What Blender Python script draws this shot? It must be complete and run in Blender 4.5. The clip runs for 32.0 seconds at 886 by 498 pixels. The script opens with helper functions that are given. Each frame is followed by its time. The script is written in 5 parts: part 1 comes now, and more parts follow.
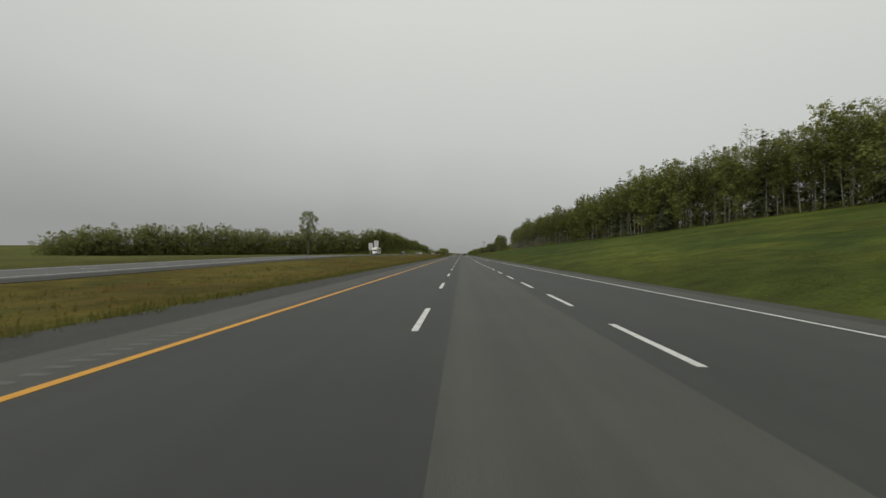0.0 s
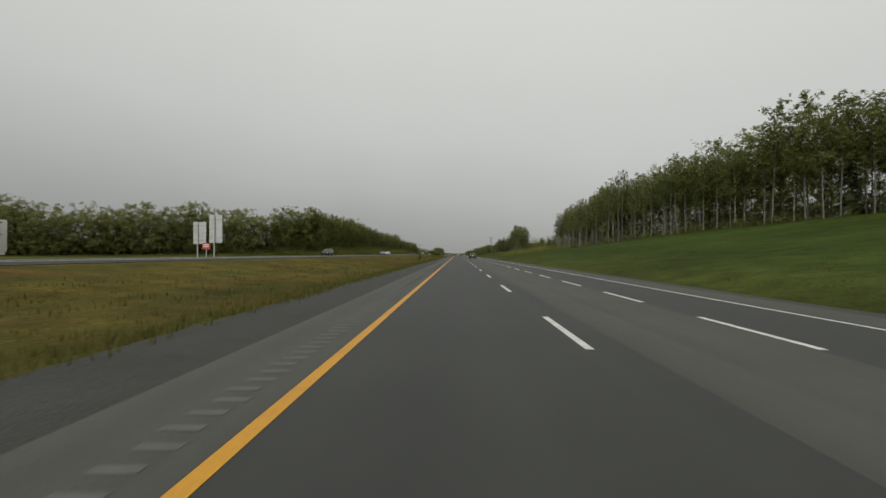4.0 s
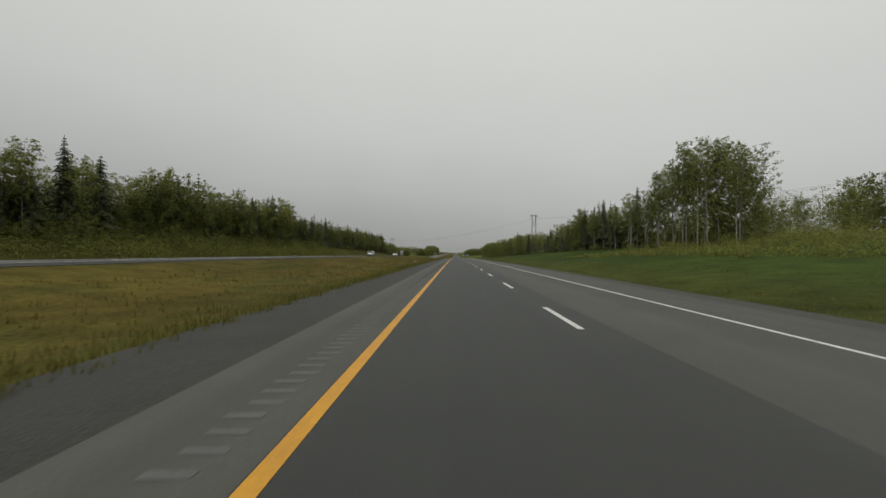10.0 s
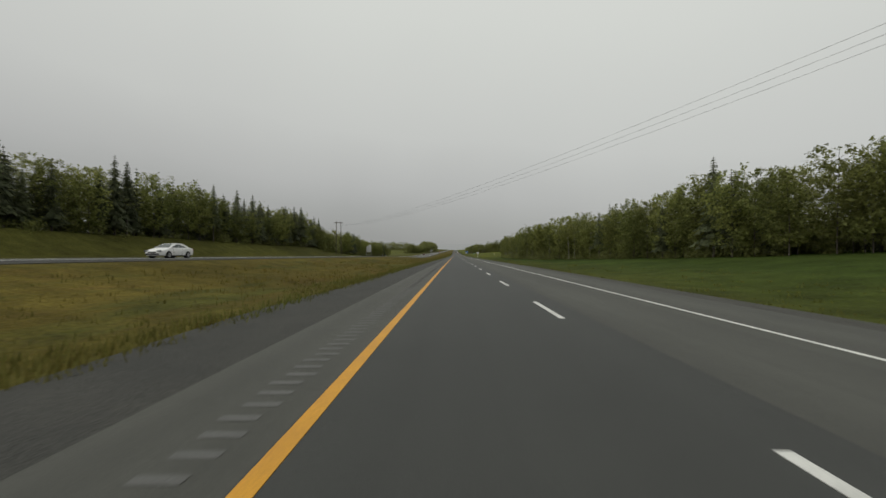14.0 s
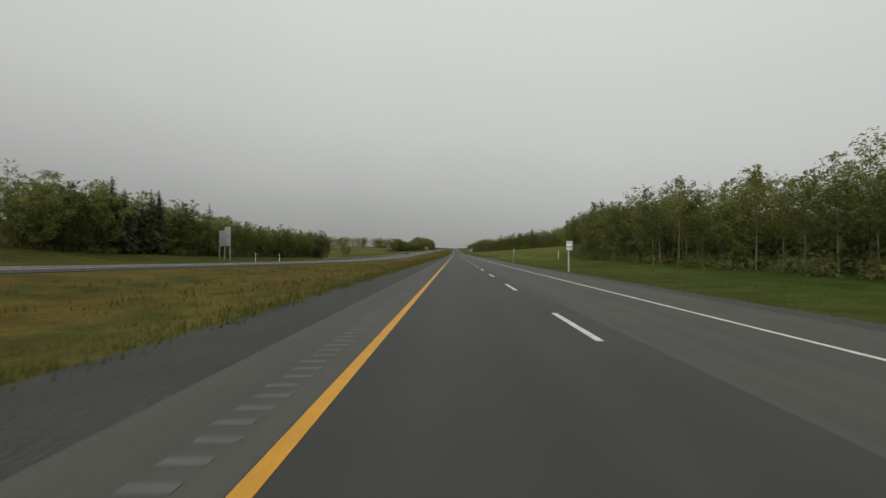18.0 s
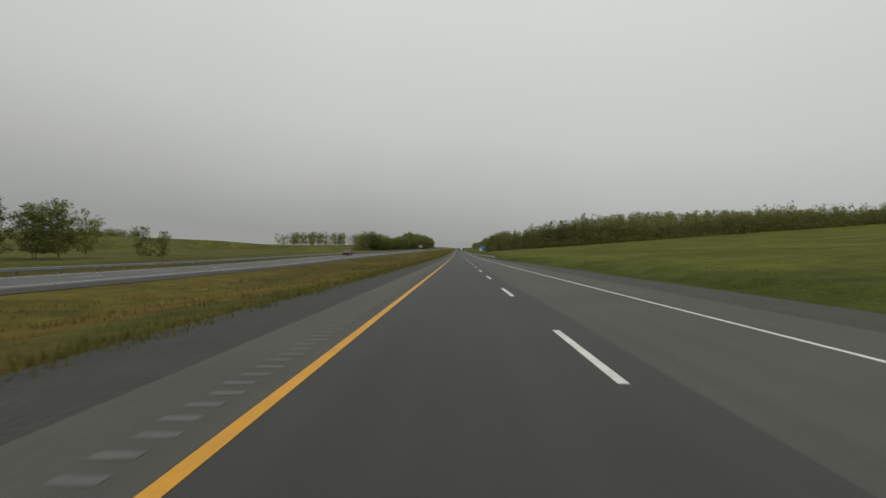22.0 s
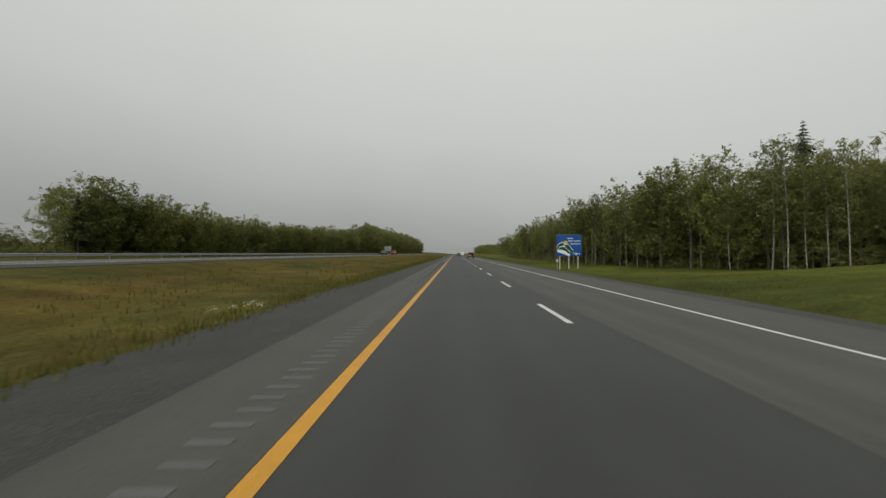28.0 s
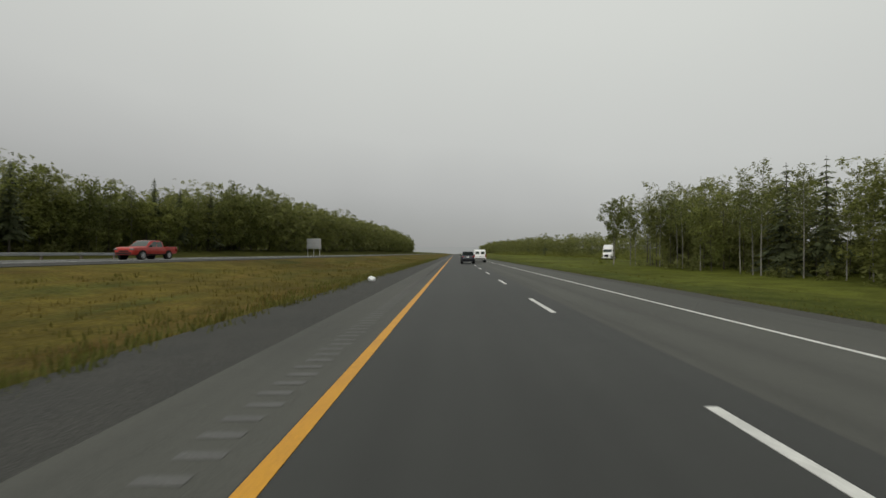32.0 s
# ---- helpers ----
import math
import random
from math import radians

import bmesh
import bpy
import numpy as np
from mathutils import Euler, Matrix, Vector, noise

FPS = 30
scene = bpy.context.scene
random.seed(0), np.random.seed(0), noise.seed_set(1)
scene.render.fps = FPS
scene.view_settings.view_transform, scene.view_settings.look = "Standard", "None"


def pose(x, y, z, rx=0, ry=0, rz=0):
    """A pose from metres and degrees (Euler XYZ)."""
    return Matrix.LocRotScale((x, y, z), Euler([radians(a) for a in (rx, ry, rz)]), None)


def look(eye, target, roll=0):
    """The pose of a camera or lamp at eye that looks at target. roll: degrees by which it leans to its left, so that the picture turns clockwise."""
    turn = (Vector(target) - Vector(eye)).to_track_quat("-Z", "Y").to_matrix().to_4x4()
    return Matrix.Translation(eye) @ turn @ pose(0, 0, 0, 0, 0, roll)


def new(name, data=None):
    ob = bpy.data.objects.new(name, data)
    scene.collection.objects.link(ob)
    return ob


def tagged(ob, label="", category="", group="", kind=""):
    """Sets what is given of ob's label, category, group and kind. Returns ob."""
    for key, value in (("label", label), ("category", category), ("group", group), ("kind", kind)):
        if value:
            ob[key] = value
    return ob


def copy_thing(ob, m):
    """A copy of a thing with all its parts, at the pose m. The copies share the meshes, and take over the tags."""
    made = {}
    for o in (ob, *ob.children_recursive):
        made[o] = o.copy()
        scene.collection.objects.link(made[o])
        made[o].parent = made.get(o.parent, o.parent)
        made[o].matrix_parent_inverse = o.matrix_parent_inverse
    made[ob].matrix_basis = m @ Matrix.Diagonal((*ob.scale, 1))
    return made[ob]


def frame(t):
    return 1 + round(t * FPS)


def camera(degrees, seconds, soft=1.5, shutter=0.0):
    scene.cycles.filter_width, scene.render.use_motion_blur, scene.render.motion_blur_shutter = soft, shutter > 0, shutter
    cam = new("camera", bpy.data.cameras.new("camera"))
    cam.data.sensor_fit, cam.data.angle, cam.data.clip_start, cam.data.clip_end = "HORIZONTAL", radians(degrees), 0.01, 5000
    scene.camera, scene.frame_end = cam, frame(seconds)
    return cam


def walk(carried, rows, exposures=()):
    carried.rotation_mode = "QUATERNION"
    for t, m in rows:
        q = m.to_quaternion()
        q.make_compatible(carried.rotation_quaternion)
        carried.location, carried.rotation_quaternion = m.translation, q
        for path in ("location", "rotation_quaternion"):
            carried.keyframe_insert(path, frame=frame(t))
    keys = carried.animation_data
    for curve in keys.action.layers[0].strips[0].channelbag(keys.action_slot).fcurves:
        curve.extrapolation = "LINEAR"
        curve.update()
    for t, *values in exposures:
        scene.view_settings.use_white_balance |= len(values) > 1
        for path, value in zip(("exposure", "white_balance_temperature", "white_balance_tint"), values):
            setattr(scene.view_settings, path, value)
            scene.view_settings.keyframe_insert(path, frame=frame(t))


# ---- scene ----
LENS = 96.5
cam = camera(LENS, 32.0, 1.5, 0.05)

# ---- the road's rise and fall: slope along y, integrated once ----
_sy = np.arange(-300.0, 5001.0, 5.0)
_ss = np.interp(_sy, [-300, 330, 600, 860, 1050, 2000, 5000], [0, 0, -0.012, -0.012, 0.003, 0.003, 0.0])
_sz = np.concatenate([[0.0], np.cumsum((_ss[1:] + _ss[:-1]) * 2.5)])


def slope(y):
    return float(np.interp(y, _sy, _ss))


def zr(y):
    return np.interp(y, _sy, _sz)


EYE = 1.45
# seconds, metres along the road, metres across (0 = lane line), degrees of yaw
DRIVE = [
    (0, 0.10, 0.88, 2.70), (1, 36.30, 0.04, 2.94), (2, 72.60, -0.95, 2.94), (3, 108.90, -1.62, 2.54), (4, 145.40, -2.0, 2.1),
    (5, 182.10, -2.2, 1.8), (6, 218.90, -2.30, 1.72), (7, 255.90, -2.38, 1.72), (8, 292.80, -2.44, 1.72), (9, 331.00, -2.44, 1.72),
    (10, 368.80, -2.42, 1.72), (11, 406.45, -2.29, 1.72), (12, 444.30, -2.11, 1.72), (13, 482.30, -2.22, 1.72), (14, 520.55, -2.40, 1.72),
    (15, 559.10, -2.47, 1.72), (16, 597.85, -2.5, 1.72), (17, 636.60, -2.52, 1.72), (18, 675.85, -2.40, 1.75), (19, 714.40, -2.36, 1.95),
    (20, 753.10, -2.02, 2.21), (21, 792.35, -1.98, 2.21), (22, 831.00, -1.84, 2.21), (23, 869.30, -1.86, 2.21), (24, 907.45, -2.05, 2.21),
    (25, 946.25, -2.26, 2.15), (26, 984.80, -2.36, 1.9), (27, 1023.00, -2.4, 1.72), (28, 1061.15, -2.40, 1.72), (29, 1099.40, -2.36, 1.72),
    (30, 1136.95, -2.55, 1.72), (31, 1175.25, -2.46, 1.72), (32, 1212.70, -2.42, 1.72)]
PATH = []
for t, y, x, yaw in DRIVE:
    PATH.append((t, pose(x, y, float(zr(y)) + EYE, 90.65 + math.degrees(math.atan(slope(y))), 0, yaw)))
walk(cam, PATH, [(0, 0.0), (32, 0.0)])

# ---- overcast sky and its faint wide sun ----
world = bpy.data.worlds.new("overcast_sky")
scene.world = world
world.use_nodes = True
wn, wl = world.node_tree.nodes, world.node_tree.links
wn.clear()
w_out = wn.new("ShaderNodeOutputWorld")
w_bg = wn.new("ShaderNodeBackground")
w_tc = wn.new("ShaderNodeTexCoord")
w_sep = wn.new("ShaderNodeSeparateXYZ")
w_ramp = wn.new("ShaderNodeValToRGB")
w_noise = wn.new("ShaderNodeTexNoise")
w_noise.inputs["Scale"].default_value = 2.2
w_noise.inputs["Detail"].default_value = 4.0
w_mul = wn.new("ShaderNodeMath")
w_mul.operation = "MULTIPLY_ADD"
w_mul.inputs[1].default_value = 0.10
w_add = wn.new("ShaderNodeMath")
w_add.operation = "ADD"
w_sky = wn.new("ShaderNodeTexSky")
w_sky.sky_type = "NISHITA"
w_sky.sun_disc = False
w_sky.sun_elevation = radians(19)
w_sky.sun_rotation = radians(208)
w_mix = wn.new("ShaderNodeMixRGB")
w_mix.blend_type = "ADD"
w_mix.inputs[0].default_value = 0.002
cr = w_ramp.color_ramp
cr.elements[0].position, cr.elements[0].color = 0.0, (0.305, 0.311, 0.304, 1.00)
cr.elements[1].position, cr.elements[1].color = 1.0, (0.790, 0.800, 0.760, 1.00)
for p, c in ((0.06, (0.361, 0.367, 0.358, 1.00)), (0.13, (0.438, 0.444, 0.433, 1.00)), (0.26, (0.541, 0.551, 0.530, 1.00)), (0.5, (0.632, 0.648, 0.614, 1.00))):
    e = cr.elements.new(p)
    e.color = c
wl.new(w_tc.outputs["Generated"], w_sep.inputs[0])
wl.new(w_tc.outputs["Generated"], w_noise.inputs["Vector"])
wl.new(w_noise.outputs["Fac"], w_mul.inputs[0])
w_mul.inputs[2].default_value = -0.05
w_side = wn.new("ShaderNodeMath")
w_side.operation = "MULTIPLY_ADD"
w_side.inputs[1].default_value = 0.10
wl.new(w_sep.outputs["X"], w_side.inputs[0])
wl.new(w_mul.outputs[0], w_side.inputs[2])
wl.new(w_sep.outputs["Z"], w_add.inputs[0])
wl.new(w_side.outputs[0], w_add.inputs[1])
wl.new(w_add.outputs[0], w_ramp.inputs[0])
wl.new(w_ramp.outputs[0], w_mix.inputs[1])
wl.new(w_sky.outputs[0], w_mix.inputs[2])
wl.new(w_mix.outputs[0], w_bg.inputs[0])
w_bg.inputs[1].default_value = 1.0
wl.new(w_bg.outputs[0], w_out.inputs[0])
sun = new("sun", bpy.data.lights.new("sun", "SUN"))
sun.data.energy, sun.data.angle, sun.data.color = 1.95, radians(60), (1.0, 0.975, 0.92)
sun.matrix_world = look((0, 0, 46), (62, 118, 0))


# ---- materials ----
def mat(name, color, rough=0.8, metal=0.0, spots=None, scale=1.0, fine=None, bump=0.0, bump_scale=40.0, island=0.0, objvar=0.0,
        translucent=0.0, spec=0.5, coat=0.0, holes=None, streak=0.0):
    """A surface of one colour, stained by a second at a large scale, grained at a fine one, varied piece by piece."""
    m = bpy.data.materials.new(name)
    m.use_nodes = True
    n, l = m.node_tree.nodes, m.node_tree.links
    b = n["Principled BSDF"]
    b.inputs["Roughness"].default_value, b.inputs["Metallic"].default_value = rough, metal
    b.inputs["Specular IOR Level"].default_value = spec
    b.inputs["Coat Weight"].default_value = coat
    rgb = n.new("ShaderNodeRGB")
    rgb.outputs[0].default_value = (*color, 1)
    col = rgb.outputs[0]
    geo = n.new("ShaderNodeNewGeometry")
    if spots:
        nz = n.new("ShaderNodeTexNoise")
        nz.inputs["Scale"].default_value, nz.inputs["Detail"].default_value = scale, 6.0
        nz.inputs["Roughness"].default_value = 0.62
        rp = n.new("ShaderNodeValToRGB")
        rp.color_ramp.elements[0].position, rp.color_ramp.elements[1].position = 0.36, 0.66
        l.new(geo.outputs["Position"], nz.inputs["Vector"])
        l.new(nz.outputs["Fac"], rp.inputs[0])
        mx = n.new("ShaderNodeMixRGB")
        l.new(rp.outputs[0], mx.inputs[0])
        l.new(col, mx.inputs[1])
        mx.inputs[2].default_value = (*spots, 1)
        col = mx.outputs[0]
    if fine:
        nf = n.new("ShaderNodeTexNoise")
        nf.inputs["Scale"].default_value, nf.inputs["Detail"].default_value = fine[0], 3.0
        l.new(geo.outputs["Position"], nf.inputs["Vector"])
        mr = n.new("ShaderNodeMapRange")
        mr.inputs[1].default_value, mr.inputs[2].default_value = 0.3, 0.7
        mr.inputs[3].default_value, mr.inputs[4].default_value = 1 - fine[1], 1 + fine[1]
        l.new(nf.outputs["Fac"], mr.inputs[0])
        mu = n.new("ShaderNodeVectorMath")
        mu.operation = "SCALE"
        l.new(col, mu.inputs[0])
        l.new(mr.outputs[0], mu.inputs["Scale"])
        col = mu.outputs[0]
    if streak:
        # wheel tracks and laying seams drawn out along the road
        mp = n.new("ShaderNodeVectorMath")
        mp.operation = "MULTIPLY"
        mp.inputs[1].default_value = (1.6, 0.012, 0.0)
        l.new(geo.outputs["Position"], mp.inputs[0])
        ns = n.new("ShaderNodeTexNoise")
        ns.inputs["Scale"].default_value, ns.inputs["Detail"].default_value = 1.0, 5.0
        l.new(mp.outputs[0], ns.inputs["Vector"])
        mr = n.new("ShaderNodeMapRange")
        mr.inputs[1].default_value, mr.inputs[2].default_value = 0.3, 0.7
        mr.inputs[3].default_value, mr.inputs[4].default_value = 1 - streak, 1 + streak
        l.new(ns.outputs["Fac"], mr.inputs[0])
        mu = n.new("ShaderNodeVectorMath")
        mu.operation = "SCALE"
        l.new(col, mu.inputs[0])
        l.new(mr.outputs[0], mu.inputs["Scale"])
        col = mu.outputs[0]
    for amount, src in ((island, geo.outputs["Random Per Island"]), (objvar, None)):
        if amount:
            if src is None:
                src = n.new("ShaderNodeObjectInfo").outputs["Random"]
            mr = n.new("ShaderNodeMapRange")
            mr.inputs[3].default_value, mr.inputs[4].default_value = 1 - amount, 1 + amount
            l.new(src, mr.inputs[0])
            mu = n.new("ShaderNodeVectorMath")
            mu.operation = "SCALE"
            l.new(col, mu.inputs[0])
            l.new(mr.outputs[0], mu.inputs["Scale"])
            col = mu.outputs[0]
    l.new(col, b.inputs["Base Color"])
    if bump:
        nb = n.new("ShaderNodeTexNoise")
        nb.inputs["Scale"].default_value, nb.inputs["Detail"].default_value = bump_scale, 4.0
        l.new(geo.outputs["Position"], nb.inputs["Vector"])
        bp = n.new("ShaderNodeBump")
        bp.inputs["Strength"].default_value, bp.inputs["Distance"].default_value = bump, 0.05
        l.new(nb.outputs["Fac"], bp.inputs["Height"])
        l.new(bp.outputs[0], b.inputs["Normal"])
    if translucent:
        tr = n.new("ShaderNodeBsdfTranslucent")
        l.new(col, tr.inputs[0])
        ms = n.new("ShaderNodeMixShader")
        ms.inputs[0].default_value = translucent
        l.new(b.outputs[0], ms.inputs[1])
        l.new(tr.outputs[0], ms.inputs[2])
        l.new(ms.outputs[0], n["Material Output"].inputs[0])
        if holes:
            # each spray is cut into small leaves with gaps between them
            vo = n.new("ShaderNodeTexVoronoi")
            vo.inputs["Scale"].default_value = holes[0]
            l.new(geo.outputs["Position"], vo.inputs["Vector"])
            gt = n.new("ShaderNodeMath")
            gt.operation = "GREATER_THAN"
            gt.inputs[1].default_value = holes[1]
            l.new(vo.outputs["Distance"], gt.inputs[0])
            tp = n.new("ShaderNodeBsdfTransparent")
            m2 = n.new("ShaderNodeMixShader")
            l.new(gt.outputs[0], m2.inputs[0])
            l.new(ms.outputs[0], m2.inputs[1])
            l.new(tp.outputs[0], m2.inputs[2])
            l.new(m2.outputs[0], n["Material Output"].inputs[0])
    return m


M = {}
M["asphalt_new"] = mat("new_asphalt", (0.0297, 0.0314, 0.0285), 0.72, spots=(0.0362, 0.038, 0.0342), scale=0.25, fine=(60, 0.18), streak=0.13, bump=0.25, bump_scale=90)
M["asphalt_old"] = mat("worn_asphalt", (0.059, 0.0595, 0.051), 0.82, spots=(0.071, 0.0715, 0.061), scale=0.3, fine=(55, 0.2), streak=0.16, bump=0.3, bump_scale=80)
M["asphalt_far"] = mat("grey_asphalt", (0.074, 0.075, 0.072), 0.8, spots=(0.092, 0.092, 0.088), scale=0.3, fine=(50, 0.15), bump=0.2, bump_scale=80)
M["gravel"] = mat("dark_gravel", (0.034, 0.0345, 0.030), 0.92, spots=(0.045, 0.0445, 0.038), scale=0.8, fine=(22, 0.4), bump=0.8, bump_scale=26)
M["gravel_pale"] = mat("brown_grey_gravel", (0.056, 0.054, 0.046), 0.92, spots=(0.044, 0.043, 0.037), scale=0.7, fine=(22, 0.4), bump=0.8, bump_scale=26)
M["white_paint"] = mat("white_road_paint", (0.66, 0.66, 0.62), 0.6, spots=(0.5, 0.5, 0.47), scale=3.0, fine=(40, 0.12))
M["yellow_paint"] = mat("yellow_road_paint", (0.60, 0.29, 0.015), 0.6, spots=(0.52, 0.25, 0.02), scale=2.0, fine=(40, 0.12))
M["rumble"] = mat("milled_asphalt", (0.108, 0.108, 0.102), 0.85, spots=(0.092, 0.092, 0.087), scale=2.0, fine=(50, 0.2))
M["leaf"] = mat("broad_leaves", (0.195, 0.206, 0.057), 0.6, spots=(0.145, 0.166, 0.048), scale=0.12, island=0.4, objvar=0.25, translucent=0.6, spec=0.3, holes=(10.0, 0.70))
M["aspen_leaf"] = mat("aspen_leaves", (0.165, 0.175, 0.050), 0.6, spots=(0.130, 0.150, 0.044), scale=0.12, island=0.4, objvar=0.25, translucent=0.5, spec=0.3, holes=(10.0, 0.58))
M["leaf_dark"] = mat("inner_broad_leaves", (0.175, 0.188, 0.060), 0.6, spots=(0.190, 0.200, 0.062), scale=0.12, island=0.4, translucent=0.6, spec=0.3, holes=(7.5, 0.53))
M["needle"] = mat("spruce_needles", (0.066, 0.078, 0.036), 0.7, spots=(0.080, 0.092, 0.040), scale=0.2, island=0.4, objvar=0.25, spec=0.3, translucent=0.25, holes=(6.5, 0.62))
M["bush"] = mat("bush_leaves", (0.175, 0.195, 0.044), 0.65, spots=(0.195, 0.195, 0.048), scale=0.15, island=0.4, translucent=0.6, spec=0.3, holes=(6.5, 0.48))
M["bark_pale"] = mat("pale_poplar_bark", (0.215, 0.205, 0.175), 0.85, spots=(0.12, 0.115, 0.10), scale=1.2, fine=(9, 0.3), objvar=0.3)
M["bark_dark"] = mat("dark_bark", (0.085, 0.072, 0.06), 0.9, spots=(0.06, 0.05, 0.04), scale=1.5, fine=(12, 0.3))
M["grass_dry"] = mat("dry_grass_blades", (0.142, 0.106, 0.028), 0.8, spots=(0.092, 0.096, 0.026), scale=0.16, island=0.35, translucent=0.5, spec=0.1)
M["grass_green"] = mat("green_grass_blades", (0.102, 0.114, 0.028), 0.8, spots=(0.122, 0.112, 0.030), scale=0.14, island=0.35, translucent=0.5, spec=0.1)


def ground_material():
    """Grass: dry and tawny on the median, green on the banks, lighter on the fields far from the road."""
    m = bpy.data.materials.new("grassland")
    m.use_nodes = True
    n, l = m.node_tree.nodes, m.node_tree.links
    b = n["Principled BSDF"]
    b.inputs["Roughness"].default_value = 0.92
    b.inputs["Specular IOR Level"].default_value = 0.06
    geo = n.new("ShaderNodeNewGeometry")
    sep = n.new("ShaderNodeSeparateXYZ")
    l.new(geo.outputs["Position"], sep.inputs[0])
    nz = n.new("ShaderNodeTexNoise")
    nz.inputs["Scale"].default_value, nz.inputs["Detail"].default_value = 0.09, 8.0
    nz.inputs["Roughness"].default_value = 0.68
    l.new(geo.outputs["Position"], nz.inputs["Vector"])
    sh = n.new("ShaderNodeMath")
    sh.operation = "MULTIPLY_ADD"
    sh.inputs[1].default_value = 9.0
    l.new(nz.outputs["Fac"], sh.inputs[0])
    l.new(sep.outputs["X"], sh.inputs[2])
    mr = n.new("ShaderNodeMapRange")
    mr.inputs[1].default_value, mr.inputs[2].default_value = -245.0, 255.0
    l.new(sh.outputs[0], mr.inputs[0])
    rp = n.new("ShaderNodeValToRGB")
    stops = ((-245, (0.084, 0.089, 0.022)), (-80, (0.081, 0.086, 0.022)), (-48, (0.065, 0.066, 0.015)), (-33, (0.074, 0.069, 0.013)),
             (-22, (0.090, 0.074, 0.015)), (-15, (0.094, 0.075, 0.015)), (-9, (0.096, 0.075, 0.015)), (-4, (0.084, 0.074, 0.017)), (12, (0.056, 0.064, 0.013)),
             (22, (0.038, 0.058, 0.010)), (60, (0.045, 0.066, 0.011)), (110, (0.086, 0.097, 0.017)))
    e = rp.color_ramp.elements
    e[0].position, e[0].color = 0.0, (*stops[0][1], 1)
    e[1].position, e[1].color = (stops[-1][0] + 245) / 500, (*stops[-1][1], 1)
    for x, c in stops[1:-1]:
        q = e.new((x + 245) / 500)
        q.color = (*c, 1)
    l.new(mr.outputs[0], rp.inputs[0])
    col = rp.outputs[0]
    # the hay field beyond the second wood is yellower
    fy = n.new("ShaderNodeMapRange")
    fy.inputs[1].default_value, fy.inputs[2].default_value = 690.0, 790.0
    l.new(sep.outputs["Y"], fy.inputs[0])
    fx = n.new("ShaderNodeMapRange")
    fx.inputs[1].default_value, fx.inputs[2].default_value = 9.0, 16.0
    l.new(sep.outputs["X"], fx.inputs[0])
    # and so is the first bank, in patches
    fz = n.new("ShaderNodeMapRange")
    fz.inputs[1].default_value, fz.inputs[2].default_value = 175.0, 40.0
    fz.inputs[4].default_value = 0.9
    l.new(sep.outputs["Y"], fz.inputs[0])
    fn = n.new("ShaderNodeMapRange")
    fn.inputs[1].default_value, fn.inputs[2].default_value = 0.42, 0.58
    l.new(nz.outputs["Fac"], fn.inputs[0])
    fp = n.new("ShaderNodeMath")
    fp.operation = "MULTIPLY"
    l.new(fz.outputs[0], fp.inputs[0])
    l.new(fn.outputs[0], fp.inputs[1])
    fm = n.new("ShaderNodeMath")
    fm.operation = "MAXIMUM"
    l.new(fy.outputs[0], fm.inputs[0])
    l.new(fp.outputs[0], fm.inputs[1])
    ff = n.new("ShaderNodeMath")
    ff.operation = "MULTIPLY"
    l.new(fm.outputs[0], ff.inputs[0])
    l.new(fx.outputs[0], ff.inputs[1])
    hay = n.new("ShaderNodeMixRGB")
    l.new(ff.outputs[0], hay.inputs[0])
    l.new(col, hay.inputs[1])
    hay.inputs[2].default_value = (0.082, 0.092, 0.015, 1)
    col = hay.outputs[0]
    # drawn-out patches of green weeds and of russet seed heads on the median
    inside = n.new("ShaderNodeMapRange")
    inside.inputs[1].default_value, inside.inputs[2].default_value = -6.5, -9.5
    l.new(sep.outputs["X"], inside.inputs[0])
    ends = n.new("ShaderNodeMapRange")
    ends.inputs[1].default_value, ends.inputs[2].default_value = -48.0, -40.0
    l.new(sep.outputs["X"], ends.inputs[0])
    band = n.new("ShaderNodeMath")
    band.operation = "MULTIPLY"
    l.new(inside.outputs[0], band.inputs[0])
    l.new(ends.outputs[0], band.inputs[1])
    for shift, lo, hi, most, tint in ((0.0, 0.50, 0.62, 0.75, (0.056, 0.062, 0.014)), (31.0, 0.54, 0.66, 0.65, (0.112, 0.068, 0.020))):
        st = n.new("ShaderNodeVectorMath")
        st.operation = "MULTIPLY_ADD"
        st.inputs[1].default_value, st.inputs[2].default_value = (0.24, 0.07, 0.0), (shift, shift, 0)
        l.new(geo.outputs["Position"], st.inputs[0])
        pn = n.new("ShaderNodeTexNoise")
        pn.inputs["Scale"].default_value, pn.inputs["Detail"].default_value = 1.0, 6.0
        pn.inputs["Roughness"].default_value = 0.6
        l.new(st.outputs[0], pn.inputs["Vector"])
        pr = n.new("ShaderNodeMapRange")
        pr.inputs[1].default_value, pr.inputs[2].default_value, pr.inputs[4].default_value = lo, hi, most
        l.new(pn.outputs["Fac"], pr.inputs[0])
        both = n.new("ShaderNodeMath")
        both.operation = "MULTIPLY"
        l.new(pr.outputs[0], both.inputs[0])
        l.new(band.outputs[0], both.inputs[1])
        pm = n.new("ShaderNodeMixRGB")
        l.new(both.outputs[0], pm.inputs[0])
        l.new(col, pm.inputs[1])
        pm.inputs[2].default_value = (*tint, 1)
        col = pm.outputs[0]
